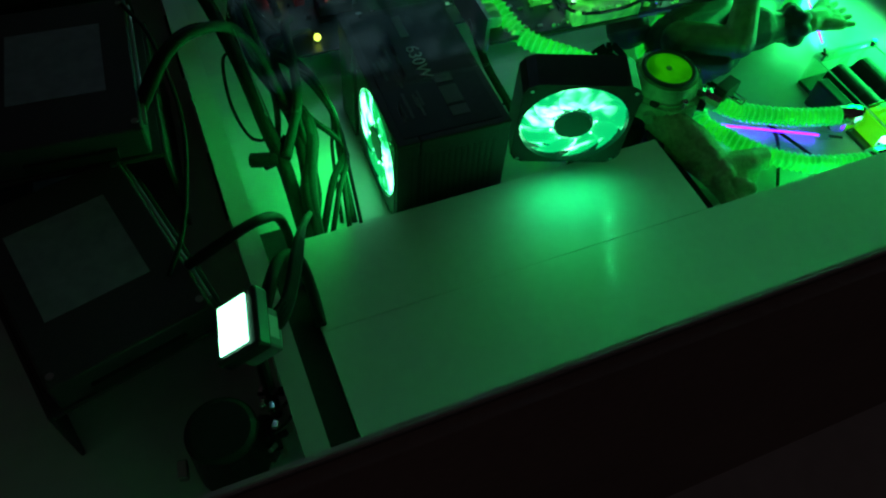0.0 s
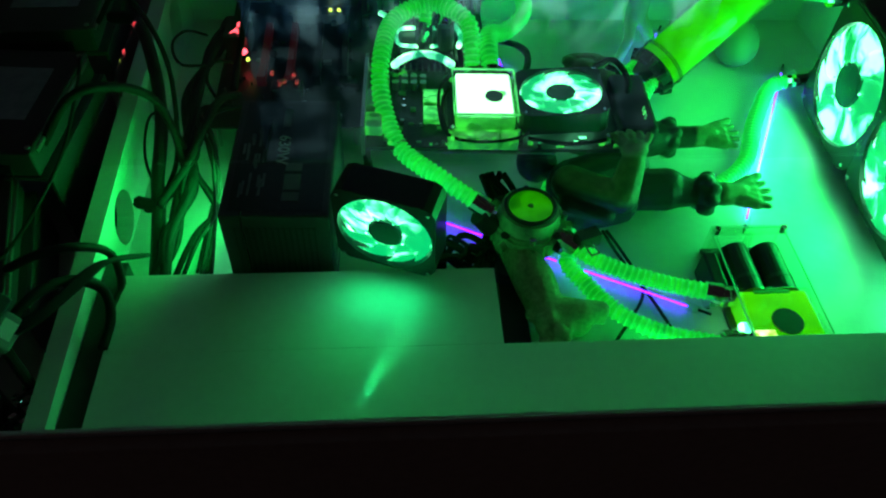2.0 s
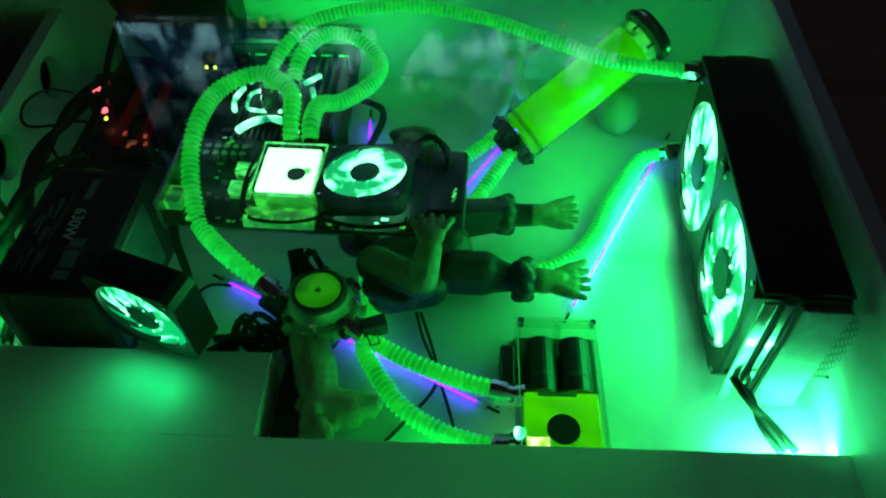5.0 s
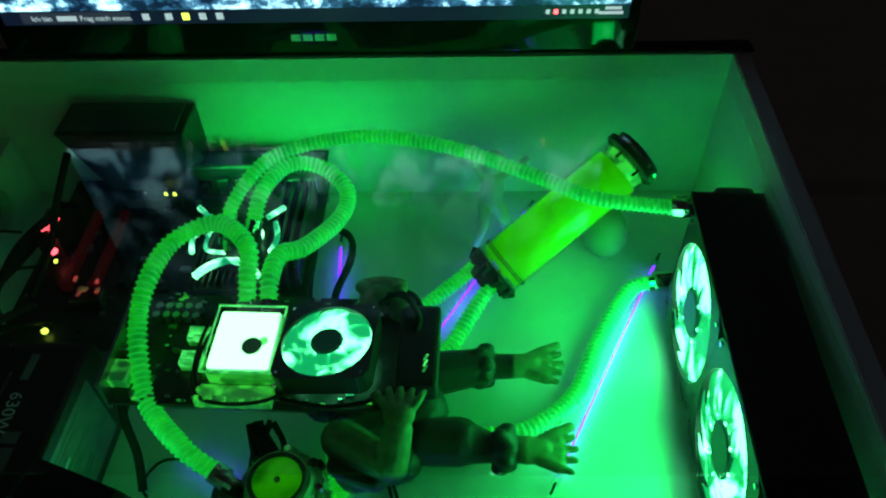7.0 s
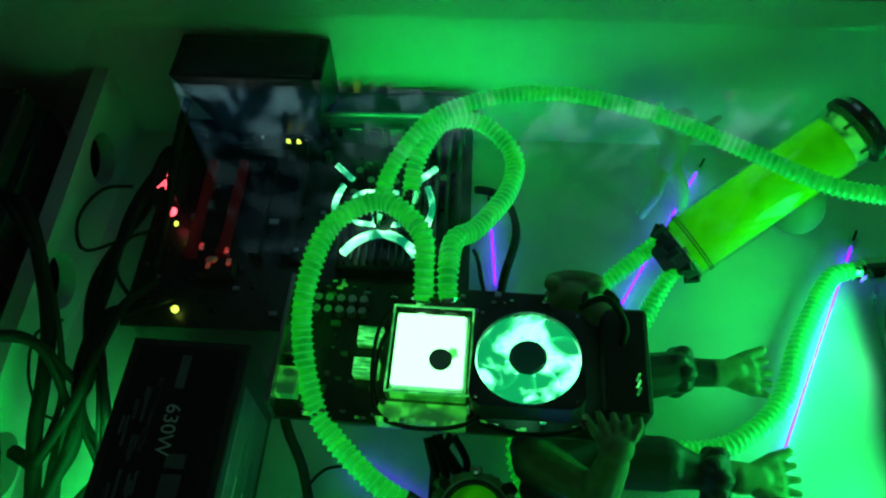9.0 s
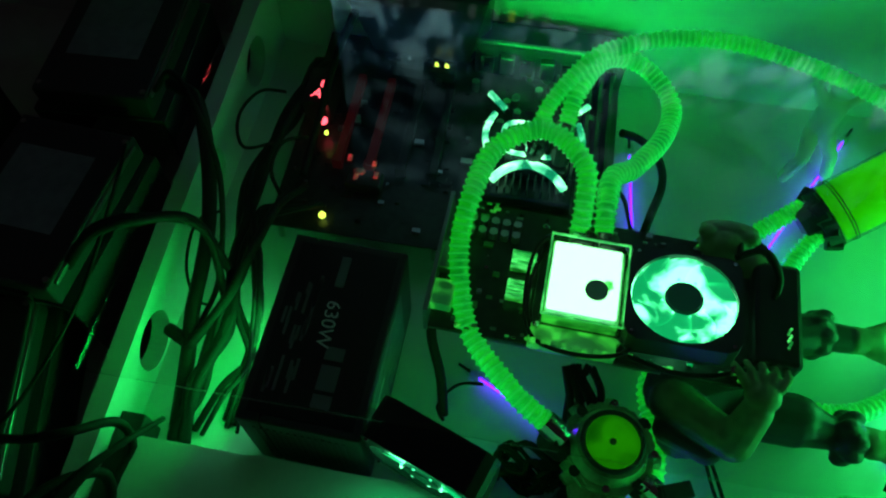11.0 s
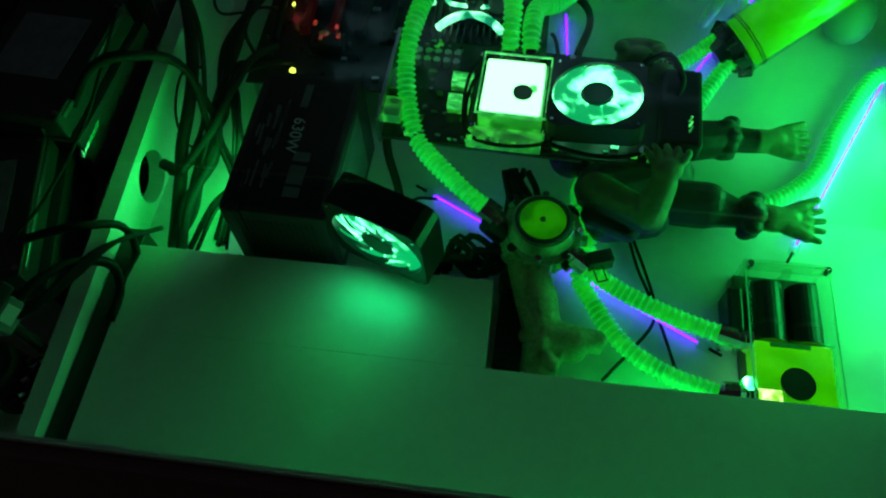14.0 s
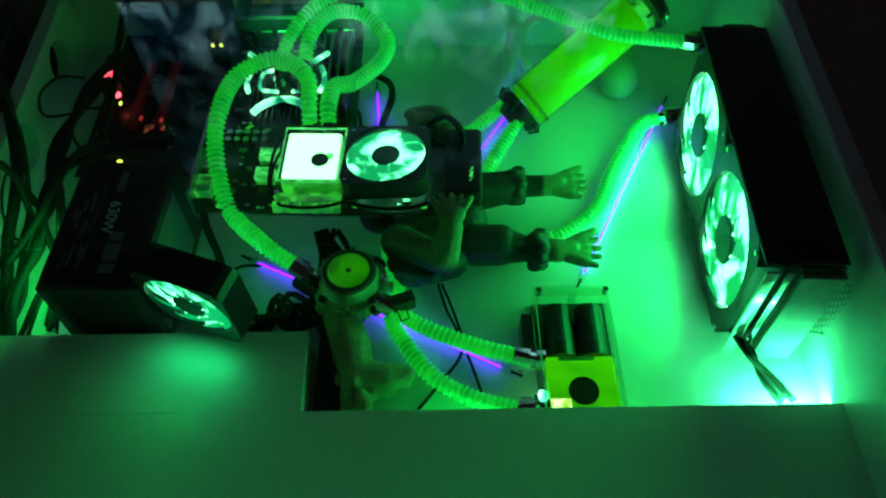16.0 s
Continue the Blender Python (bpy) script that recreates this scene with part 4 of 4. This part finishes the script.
    mix.inputs["A"].default_value = (0.034, 0.037, 0.032, 1)
    nt.links.new(most.outputs[0], mix.inputs["Factor"])
    nt.links.new(src, mix.inputs["B"])
    nt.links.new(mix.outputs["Result"], b.inputs["Base Color"])
    return m


def foot(x, y, z, wide):
    """Ankle, fanned sole and five spread toes pointing along x."""
    out = [((x - 0.020, y, z), (x - 0.004, y, z), 0.0118, 0.0105)]
    for k in range(5):
        w = (k - 2) / 2
        base = (x + 0.010 - abs(w) * 0.002, y + w * wide * 0.80, z + 0.002)
        out.append(((x - 0.006, y + w * 0.006, z), base, 0.0082, 0.0056))
        tip = (x + 0.023 - abs(w) * 0.003 - (0.003 if k == 0 else 0), y + w * wide * 1.06, z + 0.004)
        out.append((base, tip, 0.0040 if k < 4 else 0.0048, 0.0030 if k < 4 else 0.0040))
    return out


def hand(x, y, z):
    out = [((x, y, z), (0.0135, 0.012, 0.008))]
    for k in range(5):
        w = (k - 2) * 0.0064
        out.append(((x + w, y + 0.006, z + 0.003), (x + w * 1.35, y + 0.018 - abs(k - 2) * 0.002, z + 0.004), 0.0033, 0.0032))
        out.append(((x + w * 1.35, y + 0.018 - abs(k - 2) * 0.002, z + 0.004), (x + w * 1.5, y + 0.029 - abs(k - 2) * 0.003, z - 0.003), 0.0032, 0.0027))
    return out


def cuff(x, y, z, r):
    """A ragged rolled trouser end."""
    out = [((x, y, z), (0.013, r, r))]
    for k in range(9):
        a = k * 2 * math.pi / 9
        out.append(((x + 0.004 * math.sin(k * 2.3), y + r * 0.82 * math.cos(a), z + r * 0.82 * math.sin(a)), (0.0085, 0.0062, 0.0062)))
    return out


def brute():
    limbs = [((0.450, 0.436, 0.032), (0.505, 0.458, 0.034), 0.028, 0.026), ((0.452, 0.404, 0.030), (0.490, 0.412, 0.030), 0.020, 0.019),
             ((0.470, 0.515, 0.036), (0.505, 0.492, 0.036), 0.025, 0.023), ((0.418, 0.470, 0.034), (0.021, 0.021, 0.021)),
             ((0.468, 0.540, 0.092), (0.020, 0.014, 0.015)), ((0.470, 0.552, 0.100), (0.024, 0.008, 0.006)), ((0.490, 0.528, 0.088), (0.014, 0.012, 0.013)), ((0.452, 0.546, 0.102), (0.007, 0.006, 0.006)), ((0.486, 0.544, 0.102), (0.008, 0.006, 0.006)), ((0.502, 0.520, 0.080), (0.012, 0.011, 0.014)), ((0.450, 0.540, 0.050), (0.460, 0.546, 0.080), 0.012, 0.012),
             ((0.440, 0.420, 0.052), (0.484, 0.394, 0.058), 0.018, 0.014), ((0.484, 0.394, 0.058), (0.491, 0.410, 0.086), 0.0150, 0.0120),
             ((0.440, 0.402, 0.042), (0.470, 0.390, 0.040), 0.012, 0.011),
             ((0.515, 0.496, 0.036), (0.552, 0.503, 0.036), 0.021, 0.018),
             ((0.512, 0.428, 0.034), (0.540, 0.428, 0.034), 0.021, 0.0215), ((0.540, 0.428, 0.034), (0.568, 0.422, 0.034), 0.0205, 0.013)]
    limbs += cuff(0.562, 0.506, 0.034, 0.0195) + [((0.562, 0.506, 0.034), (0.592, 0.505, 0.035), 0.013, 0.0115)]
    limbs += cuff(0.578, 0.421, 0.034, 0.0200) + [((0.578, 0.421, 0.034), (0.600, 0.420, 0.035), 0.013, 0.0115)]
    limbs += hand(0.492, 0.418, 0.096) + foot(0.612, 0.505, 0.036, 0.0190) + foot(0.616, 0.418, 0.036, 0.0200)
    return figure("action_figure", "muscular toy figure in dark trousers holding up the graphics card", limbs, toy_paint(), 0.0014)


brute()


def creature():
    limbs = [((0.385, 0.352, 0.030), (0.396, 0.322, 0.026), 0.017, 0.019), ((0.396, 0.322, 0.026), (0.404, 0.290, 0.022), 0.019, 0.016),
             ((0.404, 0.290, 0.022), (0.407, 0.258, 0.014), 0.015, 0.011), ((0.408, 0.290, 0.022), (0.432, 0.288, 0.024), 0.016, 0.013),
             ((0.432, 0.288, 0.024), (0.449, 0.290, 0.025), 0.013, 0.0085), ((0.422, 0.280, 0.016), (0.020, 0.010, 0.010)), ((0.404, 0.250, 0.010), (0.013, 0.012, 0.010))]
    for k in range(26):
        u = k / 25
        a = k * 2.4
        c = (0.388 + 0.020 * u + 0.013 * math.cos(a), 0.350 - 0.092 * u, 0.030 - 0.010 * u + 0.011 * abs(math.sin(a)))
        limbs.append((c, (0.0055, 0.0075, 0.0050)))
    for k in range(3):
        limbs.append(((0.436, 0.284 + 0.006 * k, 0.025), (0.450, 0.281 + 0.007 * k, 0.021), 0.0050, 0.0032))
    figure("toy_creature", "scaly tan toy creature lying beside the flow meter", limbs, SCALE, 0.002)


creature()


def cherub():
    limbs = [((0.566, 0.716, 0.050), (0.568, 0.720, 0.074), 0.0135, 0.0125), ((0.569, 0.724, 0.096), (0.0135, 0.0125, 0.0135)),
             ((0.560, 0.712, 0.044), (0.556, 0.692, 0.028), 0.009, 0.0065), ((0.556, 0.692, 0.028), (0.546, 0.684, 0.006), 0.0065, 0.006), ((0.572, 0.712, 0.044), (0.584, 0.700, 0.026), 0.009, 0.0065), ((0.584, 0.700, 0.026), (0.586, 0.690, 0.006), 0.0065, 0.006),
             ((0.558, 0.720, 0.076), (0.548, 0.728, 0.088), 0.0062, 0.005), ((0.548, 0.728, 0.088), (0.546, 0.732, 0.108), 0.005, 0.004), ((0.578, 0.722, 0.076), (0.592, 0.728, 0.082), 0.0062, 0.005), ((0.592, 0.728, 0.082), (0.604, 0.732, 0.092), 0.005, 0.004)]
    limbs = [tuple((p[0] + 0.010, p[1] + 0.004, p[2]) if i == 0 or (len(limb) == 4 and i == 1) else p for i, p in enumerate(limb)) for limb in limbs]
    figure("small_figure", "small pale figurine standing with raised arms by the back wall", limbs, FIGURINE, 0.0016)


cherub()


# ---- monitor ----
def screen_material():
    m = bpy.data.materials.new("screen_picture")
    m.use_nodes = True
    nt = m.node_tree
    b = nt.nodes["Principled BSDF"]
    b.inputs["Base Color"].default_value = (0.01, 0.01, 0.01, 1)
    b.inputs["Roughness"].default_value = 0.3
    co = nt.nodes.new("ShaderNodeTexCoord")
    mp = nt.nodes.new("ShaderNodeMapping")
    mp.inputs["Scale"].default_value = (1, 1, 1.2)
    n = nt.nodes.new("ShaderNodeTexNoise")
    n.inputs["Scale"].default_value, n.inputs["Detail"].default_value, n.inputs["Roughness"].default_value = 16, 8, 0.72
    r = nt.nodes.new("ShaderNodeValToRGB")
    e = r.color_ramp.elements
    e[0].position, e[0].color = 0.44, (0.002, 0.008, 0.022, 1)
    e[1].position, e[1].color = 0.57, (0.42, 0.88, 1.0, 1)
    mid = r.color_ramp.elements.new(0.505)
    mid.color = (0.02, 0.09, 0.17, 1)
    nt.links.new(co.outputs["Object"], mp.inputs[0])
    nt.links.new(mp.outputs[0], n.inputs["Vector"])
    nt.links.new(n.outputs[0], r.inputs[0])
    # bright snow low in the picture; unseen part above dimmed to cut its light
    xyz = nt.nodes.new("ShaderNodeSeparateXYZ")
    nt.links.new(co.outputs["Object"], xyz.inputs[0])
    upper_fade = nt.nodes.new("ShaderNodeMapRange")
    upper_fade.inputs[1].default_value, upper_fade.inputs[2].default_value = 0.27, 0.36
    upper_fade.inputs[3].default_value, upper_fade.inputs[4].default_value = 1.0, 0.10
    nt.links.new(xyz.outputs[2], upper_fade.inputs[0])
    dim = nt.nodes.new("ShaderNodeVectorMath")
    dim.operation = "SCALE"
    nt.links.new(r.outputs[0], dim.inputs[0])
    nt.links.new(upper_fade.outputs[0], dim.inputs["Scale"])
    nt.links.new(dim.outputs[0], b.inputs["Emission Color"])
    b.inputs["Emission Strength"].default_value = 2.2
    return m


GLOSSBLACK = material("glossy_black", (0.01, 0.01, 0.01), 0.06, amount=0.1, bump=0)


def monitor():
    top = thing("monitor", 0.3965, 0.779, 0.0, "wide black monitor showing a snowy picture behind the desk box", "monitor")
    w, z0, z1 = 0.312, 0.2348, 0.560
    bar_top = z0 + 0.0150
    part("bezel", box((-w - 0.012, 0.003, z0 - 0.0378), (w + 0.012, 0.040, z1 + 0.014), 0.003), GLOSSBLACK, top)
    part("screen", box((-w, 0.0012, bar_top + 0.0002), (w, 0.0028, z1)), screen_material(), top, "lit screen with a snowy rock picture")
    bar = material("taskbar_glow", (0.01, 0.01, 0.01), 0.3, emit=(0.004, 0.008, 0.022), power=1.0, bump=0)
    text = material("taskbar_text", (0.5, 0.5, 0.5), 0.4, emit=(0.6, 0.75, 0.85), power=0.6, bump=0)
    part("taskbar", box((-w, 0.0010, z0), (w, 0.0028, bar_top)), bar, top)
    part("search_field", box((-w + 0.020, 0.0004, z0 + 0.002), (-w + 0.130, 0.0010, z0 + 0.0138)), material("search_glow", (0.02, 0.02, 0.02), 0.3, emit=(0.020, 0.028, 0.045), power=1.0, bump=0), top)
    lettering("lettering", "Ich bin", 0.0078, pose(-w + 0.030, 0.0001, z0 + 0.0048, 90), text, top)
    part("bar", box((-w + 0.056, -0.0001, z0 + 0.0048), (-w + 0.076, 0.0003, z0 + 0.0102)), text, top)
    lettering("lettering", "Frag mich etwas.", 0.0078, pose(-w + 0.079, 0.0001, z0 + 0.0048, 90), text, top)
    for k in range(5):
        x = -w + 0.142 + k * 0.017 + (0.006 if k else 0)
        part("icon", box((x, 0.0002, z0 + 0.0045), (x + 0.007, 0.0009, z0 + 0.0115)), YELLOW if k == 2 else text, top)
    for k in range(7):
        x = w - 0.082 + k * 0.008
        part("icon", box((x, 0.0002, z0 + 0.006), (x + 0.004, 0.0009, z0 + 0.0105)), RED if k == 1 else text, top)
    part("bar", box((w - 0.024, 0.0002, z0 + 0.010), (w - 0.008, 0.0009, z0 + 0.013)), text, top)
    part("bar", box((w - 0.030, 0.0002, z0 + 0.005), (w - 0.006, 0.0009, z0 + 0.008)), text, top)
    for k in range(4):
        part("badge", box((-0.026 + k * 0.012, 0.0018, z0 - 0.022), (-0.016 + k * 0.012, 0.0032, z0 - 0.014), 0.0006), PRINT, top, "plain pale badge")
    part("stand_neck", box((-0.05, 0.041, 0.010), (0.05, 0.062, 0.36), 0.004), BLACK, top)
    part("stand_foot", box((-0.14, 0.030, 0.0), (0.14, 0.18, 0.012), 0.004), BLACK, top)


monitor()


# ---- drives and small devices in the side compartment ----
def drive(x, y, z, rz, label, h=0.026):
    top = thing("hard_drive", x, y, z, label, "hard drive", rz, group="hard drives")
    part("case", box((-0.051, -0.0735, 0), (0.051, 0.0735, h), 0.002), SATIN, top)
    part("label_plate", box((-0.036, -0.030, h), (0.030, 0.045, h + 0.0004)), GREY, top, "worn grey paper label")
    part("side_rail", box((0.0512, -0.066, h - 0.006), (0.0535, 0.066, h - 0.002), 0.0006), STEEL, top, "bright side rail")
    part("connector", box((-0.03, -0.0765, 0.004), (0.03, -0.0735, 0.012)), BLACK, top)
    for sx in (-0.046, 0.046):
        for sy in (-0.066, 0.066):
            part("screw", rod((sx, sy, h), (sx, sy, h + 0.001), 0.0025, None, 8), STEEL, top)


def cage(x, y, rz, h):
    top = thing("drive_cage", x, y, 0.0, "black steel drive cage in the side compartment", "drive cage", rz)
    part("side_plate", box((-0.060, -0.075, 0), (-0.057, 0.075, h), 0.0006), SATIN, top)
    part("side_plate", box((0.057, -0.075, 0), (0.060, 0.075, h), 0.0006), SATIN, top)
    part("base_plate", box((-0.057, -0.075, h - 0.004), (0.057, 0.075, h), 0.0006), SATIN, top)


cage(-0.075, 0.480, -4, 0.085)
drive(-0.075, 0.480, 0.085, -4, "dark hard drive with a grey label on its cage")
cage(-0.080, 0.660, 3, 0.085)
drive(-0.080, 0.660, 0.085, 3, "dark hard drive with a worn grey label behind another")
cage(-0.085, 0.325, 14, 0.060)
drive(-0.085, 0.325, 0.060, 14, "dark hard drive lying low near the small screen")
cage(-0.230, 0.520, 0, 0.10)
drive(-0.230, 0.520, 0.10, 0, "dark hard drive in the unlit far part")


def small_screen():
    top = thing("small_display", -0.004, 0.222, 0.0, "small glowing white display on a bracket", "display", -10)
    m = pose(0, 0, 0.116, 0, 52, 0)
    part("housing", box((-0.010, -0.019, -0.013), (0.001, 0.019, 0.019), 0.002, None, m), BLACK, top)
    part("screen", box((-0.0115, -0.0150, -0.008), (-0.0102, 0.0150, 0.0125), 0.0, None, m), LCD, top, "bright white-green screen")
    part("back_case", box((0.002, -0.012, -0.012), (0.018, 0.014, 0.012), 0.002, None, m), GREY, top)
    part("sticker", box((0.004, -0.006, 0.0121), (0.014, 0.008, 0.0125), 0, None, m), PRINT, top, "pale sticker")
    part("bracket", rod((0.004, 0.0, 0.0), (0.004, 0.0, 0.112), 0.004, None, 10), BLACK, top)
    for k in range(4):
        part("cable", sweep(spline([(0.012, 0.004 * k - 0.004, 0.112), (0.024, 0.012 + 0.004 * k, 0.108), (0.034, 0.05 + 0.006 * k, 0.100), (0.040, 0.09, 0.088), (0.046, 0.13, 0.05)], 0.006), 0.0022, 6), CABLE, top)
    k2 = thing("control_knob", -0.034, 0.200, 0.0, "round black knob with shiny connectors beside it", "knob")
    part("body", rod((0, 0, 0), (0, 0, 0.050), 0.024, 0.022, 28), BLACK, k2)
    part("face", rod((0, 0, 0.050), (0, 0, 0.053), 0.021, 0.018, 28), RUBBER, k2)
    part("grip", box((-0.028, -0.022, 0.038), (-0.022, -0.010, 0.044), 0.001, None, pose(0, 0, 0, 0, 0, -8)), STEEL, k2)
    rnd = random.Random(3)
    for k in range(12):
        x, y, z = 0.022 + rnd.uniform(0, 0.014), -0.024 + k * 0.0042, 0.040 + rnd.uniform(-0.008, 0.01)
        part("terminal", box((-0.003, -0.002, -0.002), (0.003, 0.002, 0.002), 0.0006, None, pose(x, y, z, rnd.uniform(-40, 40), 20, rnd.uniform(0, 90))), CHROME if k % 3 else BLACK, k2)
    for k in range(3):
        part("wire", sweep(spline([(0.026, -0.012 + 0.01 * k, 0.045), (0.042, -0.006 + 0.01 * k, 0.05), (0.045, 0.012 + 0.004 * k, 0.04), (0.034, 0.022, 0.03)], 0.004), 0.0012, 6), CABLE, k2)
    part("post", rod((0.024, 0, 0), (0.024, 0, 0.036), 0.008, None, 10), BLACK, k2)


small_screen()


# ---- cables ----
def bundle(label, lines, r):
    x, y, _ = lines[0][0]
    top = thing("cable_bundle", x, y, 0.0, label, "cables")
    for i, pts in enumerate(lines):
        cable([(a - x, b - y, c) for a, b, c in pts], r[i % len(r)], top)


rnd = random.Random(21)
lines = []
for k in range(8):
    o = 0.005 + rnd.uniform(-0.007, 0.007)
    q = 0.004 + rnd.uniform(-0.008, 0.008)
    lines.append([(0.085 + o, 0.745 + q, 0.004), (0.082 + o, 0.720 + q, 0.030 + k * 0.0015), (0.076 + q, 0.640, 0.048 + o), (0.062 + o, 0.560 + q, 0.046 + q * 0.8), (0.074 + q, 0.480, 0.044 + o), (0.080 + o, 0.420 + q, 0.050 + q),
                  (0.070 + q, 0.375, 0.030 + abs(o)), (0.062 + o * 0.8, 0.345, 0.014), (0.060 + o, 0.332, 0.003)])
bundle("tangle of black cables between the partition and the power supply", lines, (0.0034, 0.0052, 0.0028, 0.0044))
lines = []
for k in range(6):
    o = rnd.uniform(-0.009, 0.009)
    lines.append([(0.088 + o * 2, 0.345 + 0.003 * k, 0.003), (0.100 + o, 0.372 + 0.008 * k, 0.030), (0.110, 0.400 + 0.008 * k, 0.048 + o), (0.094 + o, 0.440 + 0.009 * k, 0.060 + o), (0.082, 0.500 + 0.006 * k, 0.058), (0.110 + o, 0.545, 0.048), (0.120 + o, 0.560, 0.033)])
bundle("loose black supply cables beside the power supply", lines, (0.0022, 0.003, 0.0016))
bundle("looped black wires against the partition", [[(0.052, 0.520, 0.062), (0.040, 0.500, 0.072), (0.036, 0.470, 0.052), (0.044, 0.450, 0.030), (0.060, 0.448, 0.024)], [(0.075, 0.600, 0.060), (0.056, 0.580, 0.076), (0.044, 0.610, 0.080), (0.050, 0.650, 0.070), (0.07, 0.67, 0.05)],
                                                   [(0.070, 0.420, 0.050), (0.052, 0.410, 0.040), (0.040, 0.412, 0.036)], [(0.100, 0.620, 0.050), (0.085, 0.600, 0.064), (0.082, 0.570, 0.062), (0.095, 0.55, 0.05)]], (0.0014, 0.0016, 0.0050, 0.0018))
bundle("black cables hanging over the partition to the drives",
       [[(-0.030, 0.430, 0.100), (0.000, 0.440, 0.138), (0.026, 0.455, 0.140), (0.055, 0.480, 0.110), (0.075, 0.470, 0.050)],
        [(-0.032, 0.436, 0.100), (0.000, 0.448, 0.136), (0.030, 0.462, 0.136), (0.062, 0.478, 0.100), (0.080, 0.44, 0.045)],
        [(-0.020, 0.600, 0.112), (0.010, 0.590, 0.150), (0.040, 0.560, 0.146), (0.064, 0.520, 0.110), (0.070, 0.46, 0.06), (0.060, 0.42, 0.04)],
        [(-0.022, 0.540, 0.112), (-0.008, 0.480, 0.120), (-0.004, 0.400, 0.110), (-0.020, 0.330, 0.095), (-0.040, 0.29, 0.088)],
        [(-0.026, 0.300, 0.085), (0.000, 0.300, 0.100), (0.024, 0.310, 0.098), (0.040, 0.328, 0.070), (0.044, 0.318, 0.040), (0.040, 0.29, 0.039)]], (0.0042, 0.0034, 0.0026, 0.0016, 0.0036))
lines = []
for k in range(11):
    o, q = rnd.uniform(-0.014, 0.014), rnd.uniform(-0.012, 0.012)
    lines.append([(0.305 + o, 0.352 + q, 0.010), (0.326 + q, 0.362 + o, 0.018 + abs(o)), (0.350 + o, 0.352 + q, 0.024 + q * 0.5), (0.362 + q * 0.5, 0.376 + o, 0.030), (0.376 + o, 0.408 + q, 0.036), (0.368 + q, 0.44, 0.050)])
bundle("knot of dark cables under the flow meter", lines, (0.0024, 0.0032, 0.002))
bundle("thin twisted black wires on the box floor",
       [[(0.478, 0.402, 0.004), (0.486, 0.372, 0.004), (0.497, 0.345, 0.004), (0.508, 0.312, 0.004), (0.520, 0.270, 0.004), (0.524, 0.255, 0.004)],
        [(0.482, 0.402, 0.004), (0.492, 0.372, 0.004), (0.500, 0.340, 0.005), (0.498, 0.318, 0.004), (0.478, 0.290, 0.004), (0.456, 0.262, 0.004)]], (0.0016, 0.0016))
bundle("black sleeved cable looping beside the graphics card", [[(0.412, 0.560, 0.030), (0.418, 0.585, 0.050), (0.428, 0.625, 0.052), (0.424, 0.665, 0.040), (0.408, 0.690, 0.030), (0.386, 0.686, 0.040)],
                                                               [(0.405, 0.530, 0.075), (0.398, 0.560, 0.070), (0.394, 0.590, 0.062), (0.390, 0.61, 0.05)]], (0.004, 0.002))
bundle("black cable hanging from the card bracket down to the floor", [[(0.247, 0.470, 0.085), (0.250, 0.440, 0.060), (0.262, 0.415, 0.035), (0.270, 0.385, 0.015)], [(0.296, 0.424, 0.010), (0.276, 0.418, 0.016), (0.262, 0.400, 0.010), (0.270, 0.388, 0.006)]], (0.004, 0.0014))
bundle("black and white twisted cables by the radiator", [[(0.742, 0.318, 0.050), (0.757, 0.300, 0.036), (0.772, 0.284, 0.026), (0.790, 0.262, 0.012)], [(0.746, 0.318, 0.046), (0.756, 0.296, 0.040), (0.780, 0.282, 0.022), (0.795, 0.262, 0.016)],
                                                         [(0.744, 0.316, 0.040), (0.764, 0.306, 0.030), (0.768, 0.282, 0.024), (0.784, 0.260, 0.014)]], (0.0036, 0.0032, 0.0028))
bundle("dark wires around the card fan and the figure", [[(0.395, 0.430, 0.100), (0.430, 0.424, 0.098), (0.465, 0.430, 0.096), (0.490, 0.45, 0.09)], [(0.470, 0.520, 0.110), (0.490, 0.525, 0.118), (0.505, 0.510, 0.105), (0.500, 0.49, 0.095)],
                                                        [(0.476, 0.525, 0.105), (0.480, 0.545, 0.100), (0.500, 0.540, 0.095), (0.510, 0.52, 0.085)], [(0.330, 0.430, 0.094), (0.320, 0.455, 0.100), (0.322, 0.490, 0.100), (0.332, 0.515, 0.095)]], (0.002, 0.003, 0.003, 0.0016))
bundle("thick braided black cable running along the partition",
       [[(0.060, 0.345, 0.012), (0.060, 0.395, 0.040), (0.056, 0.430, 0.054), (0.054, 0.465, 0.062), (0.050, 0.505, 0.074), (0.040, 0.550, 0.098), (0.022, 0.590, 0.118), (-0.010, 0.610, 0.112)],
        [(0.062, 0.400, 0.050), (0.084, 0.440, 0.064), (0.094, 0.490, 0.070), (0.100, 0.535, 0.064), (0.112, 0.570, 0.045)]], (0.0062, 0.0042))
bundle("short black plug sticking out beside the cable hole", [[(0.058, 0.405, 0.046), (0.048, 0.410, 0.043), (0.040, 0.414, 0.041), (0.034, 0.417, 0.040)]], (0.0058,))
bundle("thick black lead from the small display",
       [[(0.006, 0.226, 0.112), (0.018, 0.250, 0.114), (0.030, 0.275, 0.100), (0.042, 0.292, 0.070), (0.046, 0.280, 0.048), (0.044, 0.250, 0.042)]], (0.0042,))
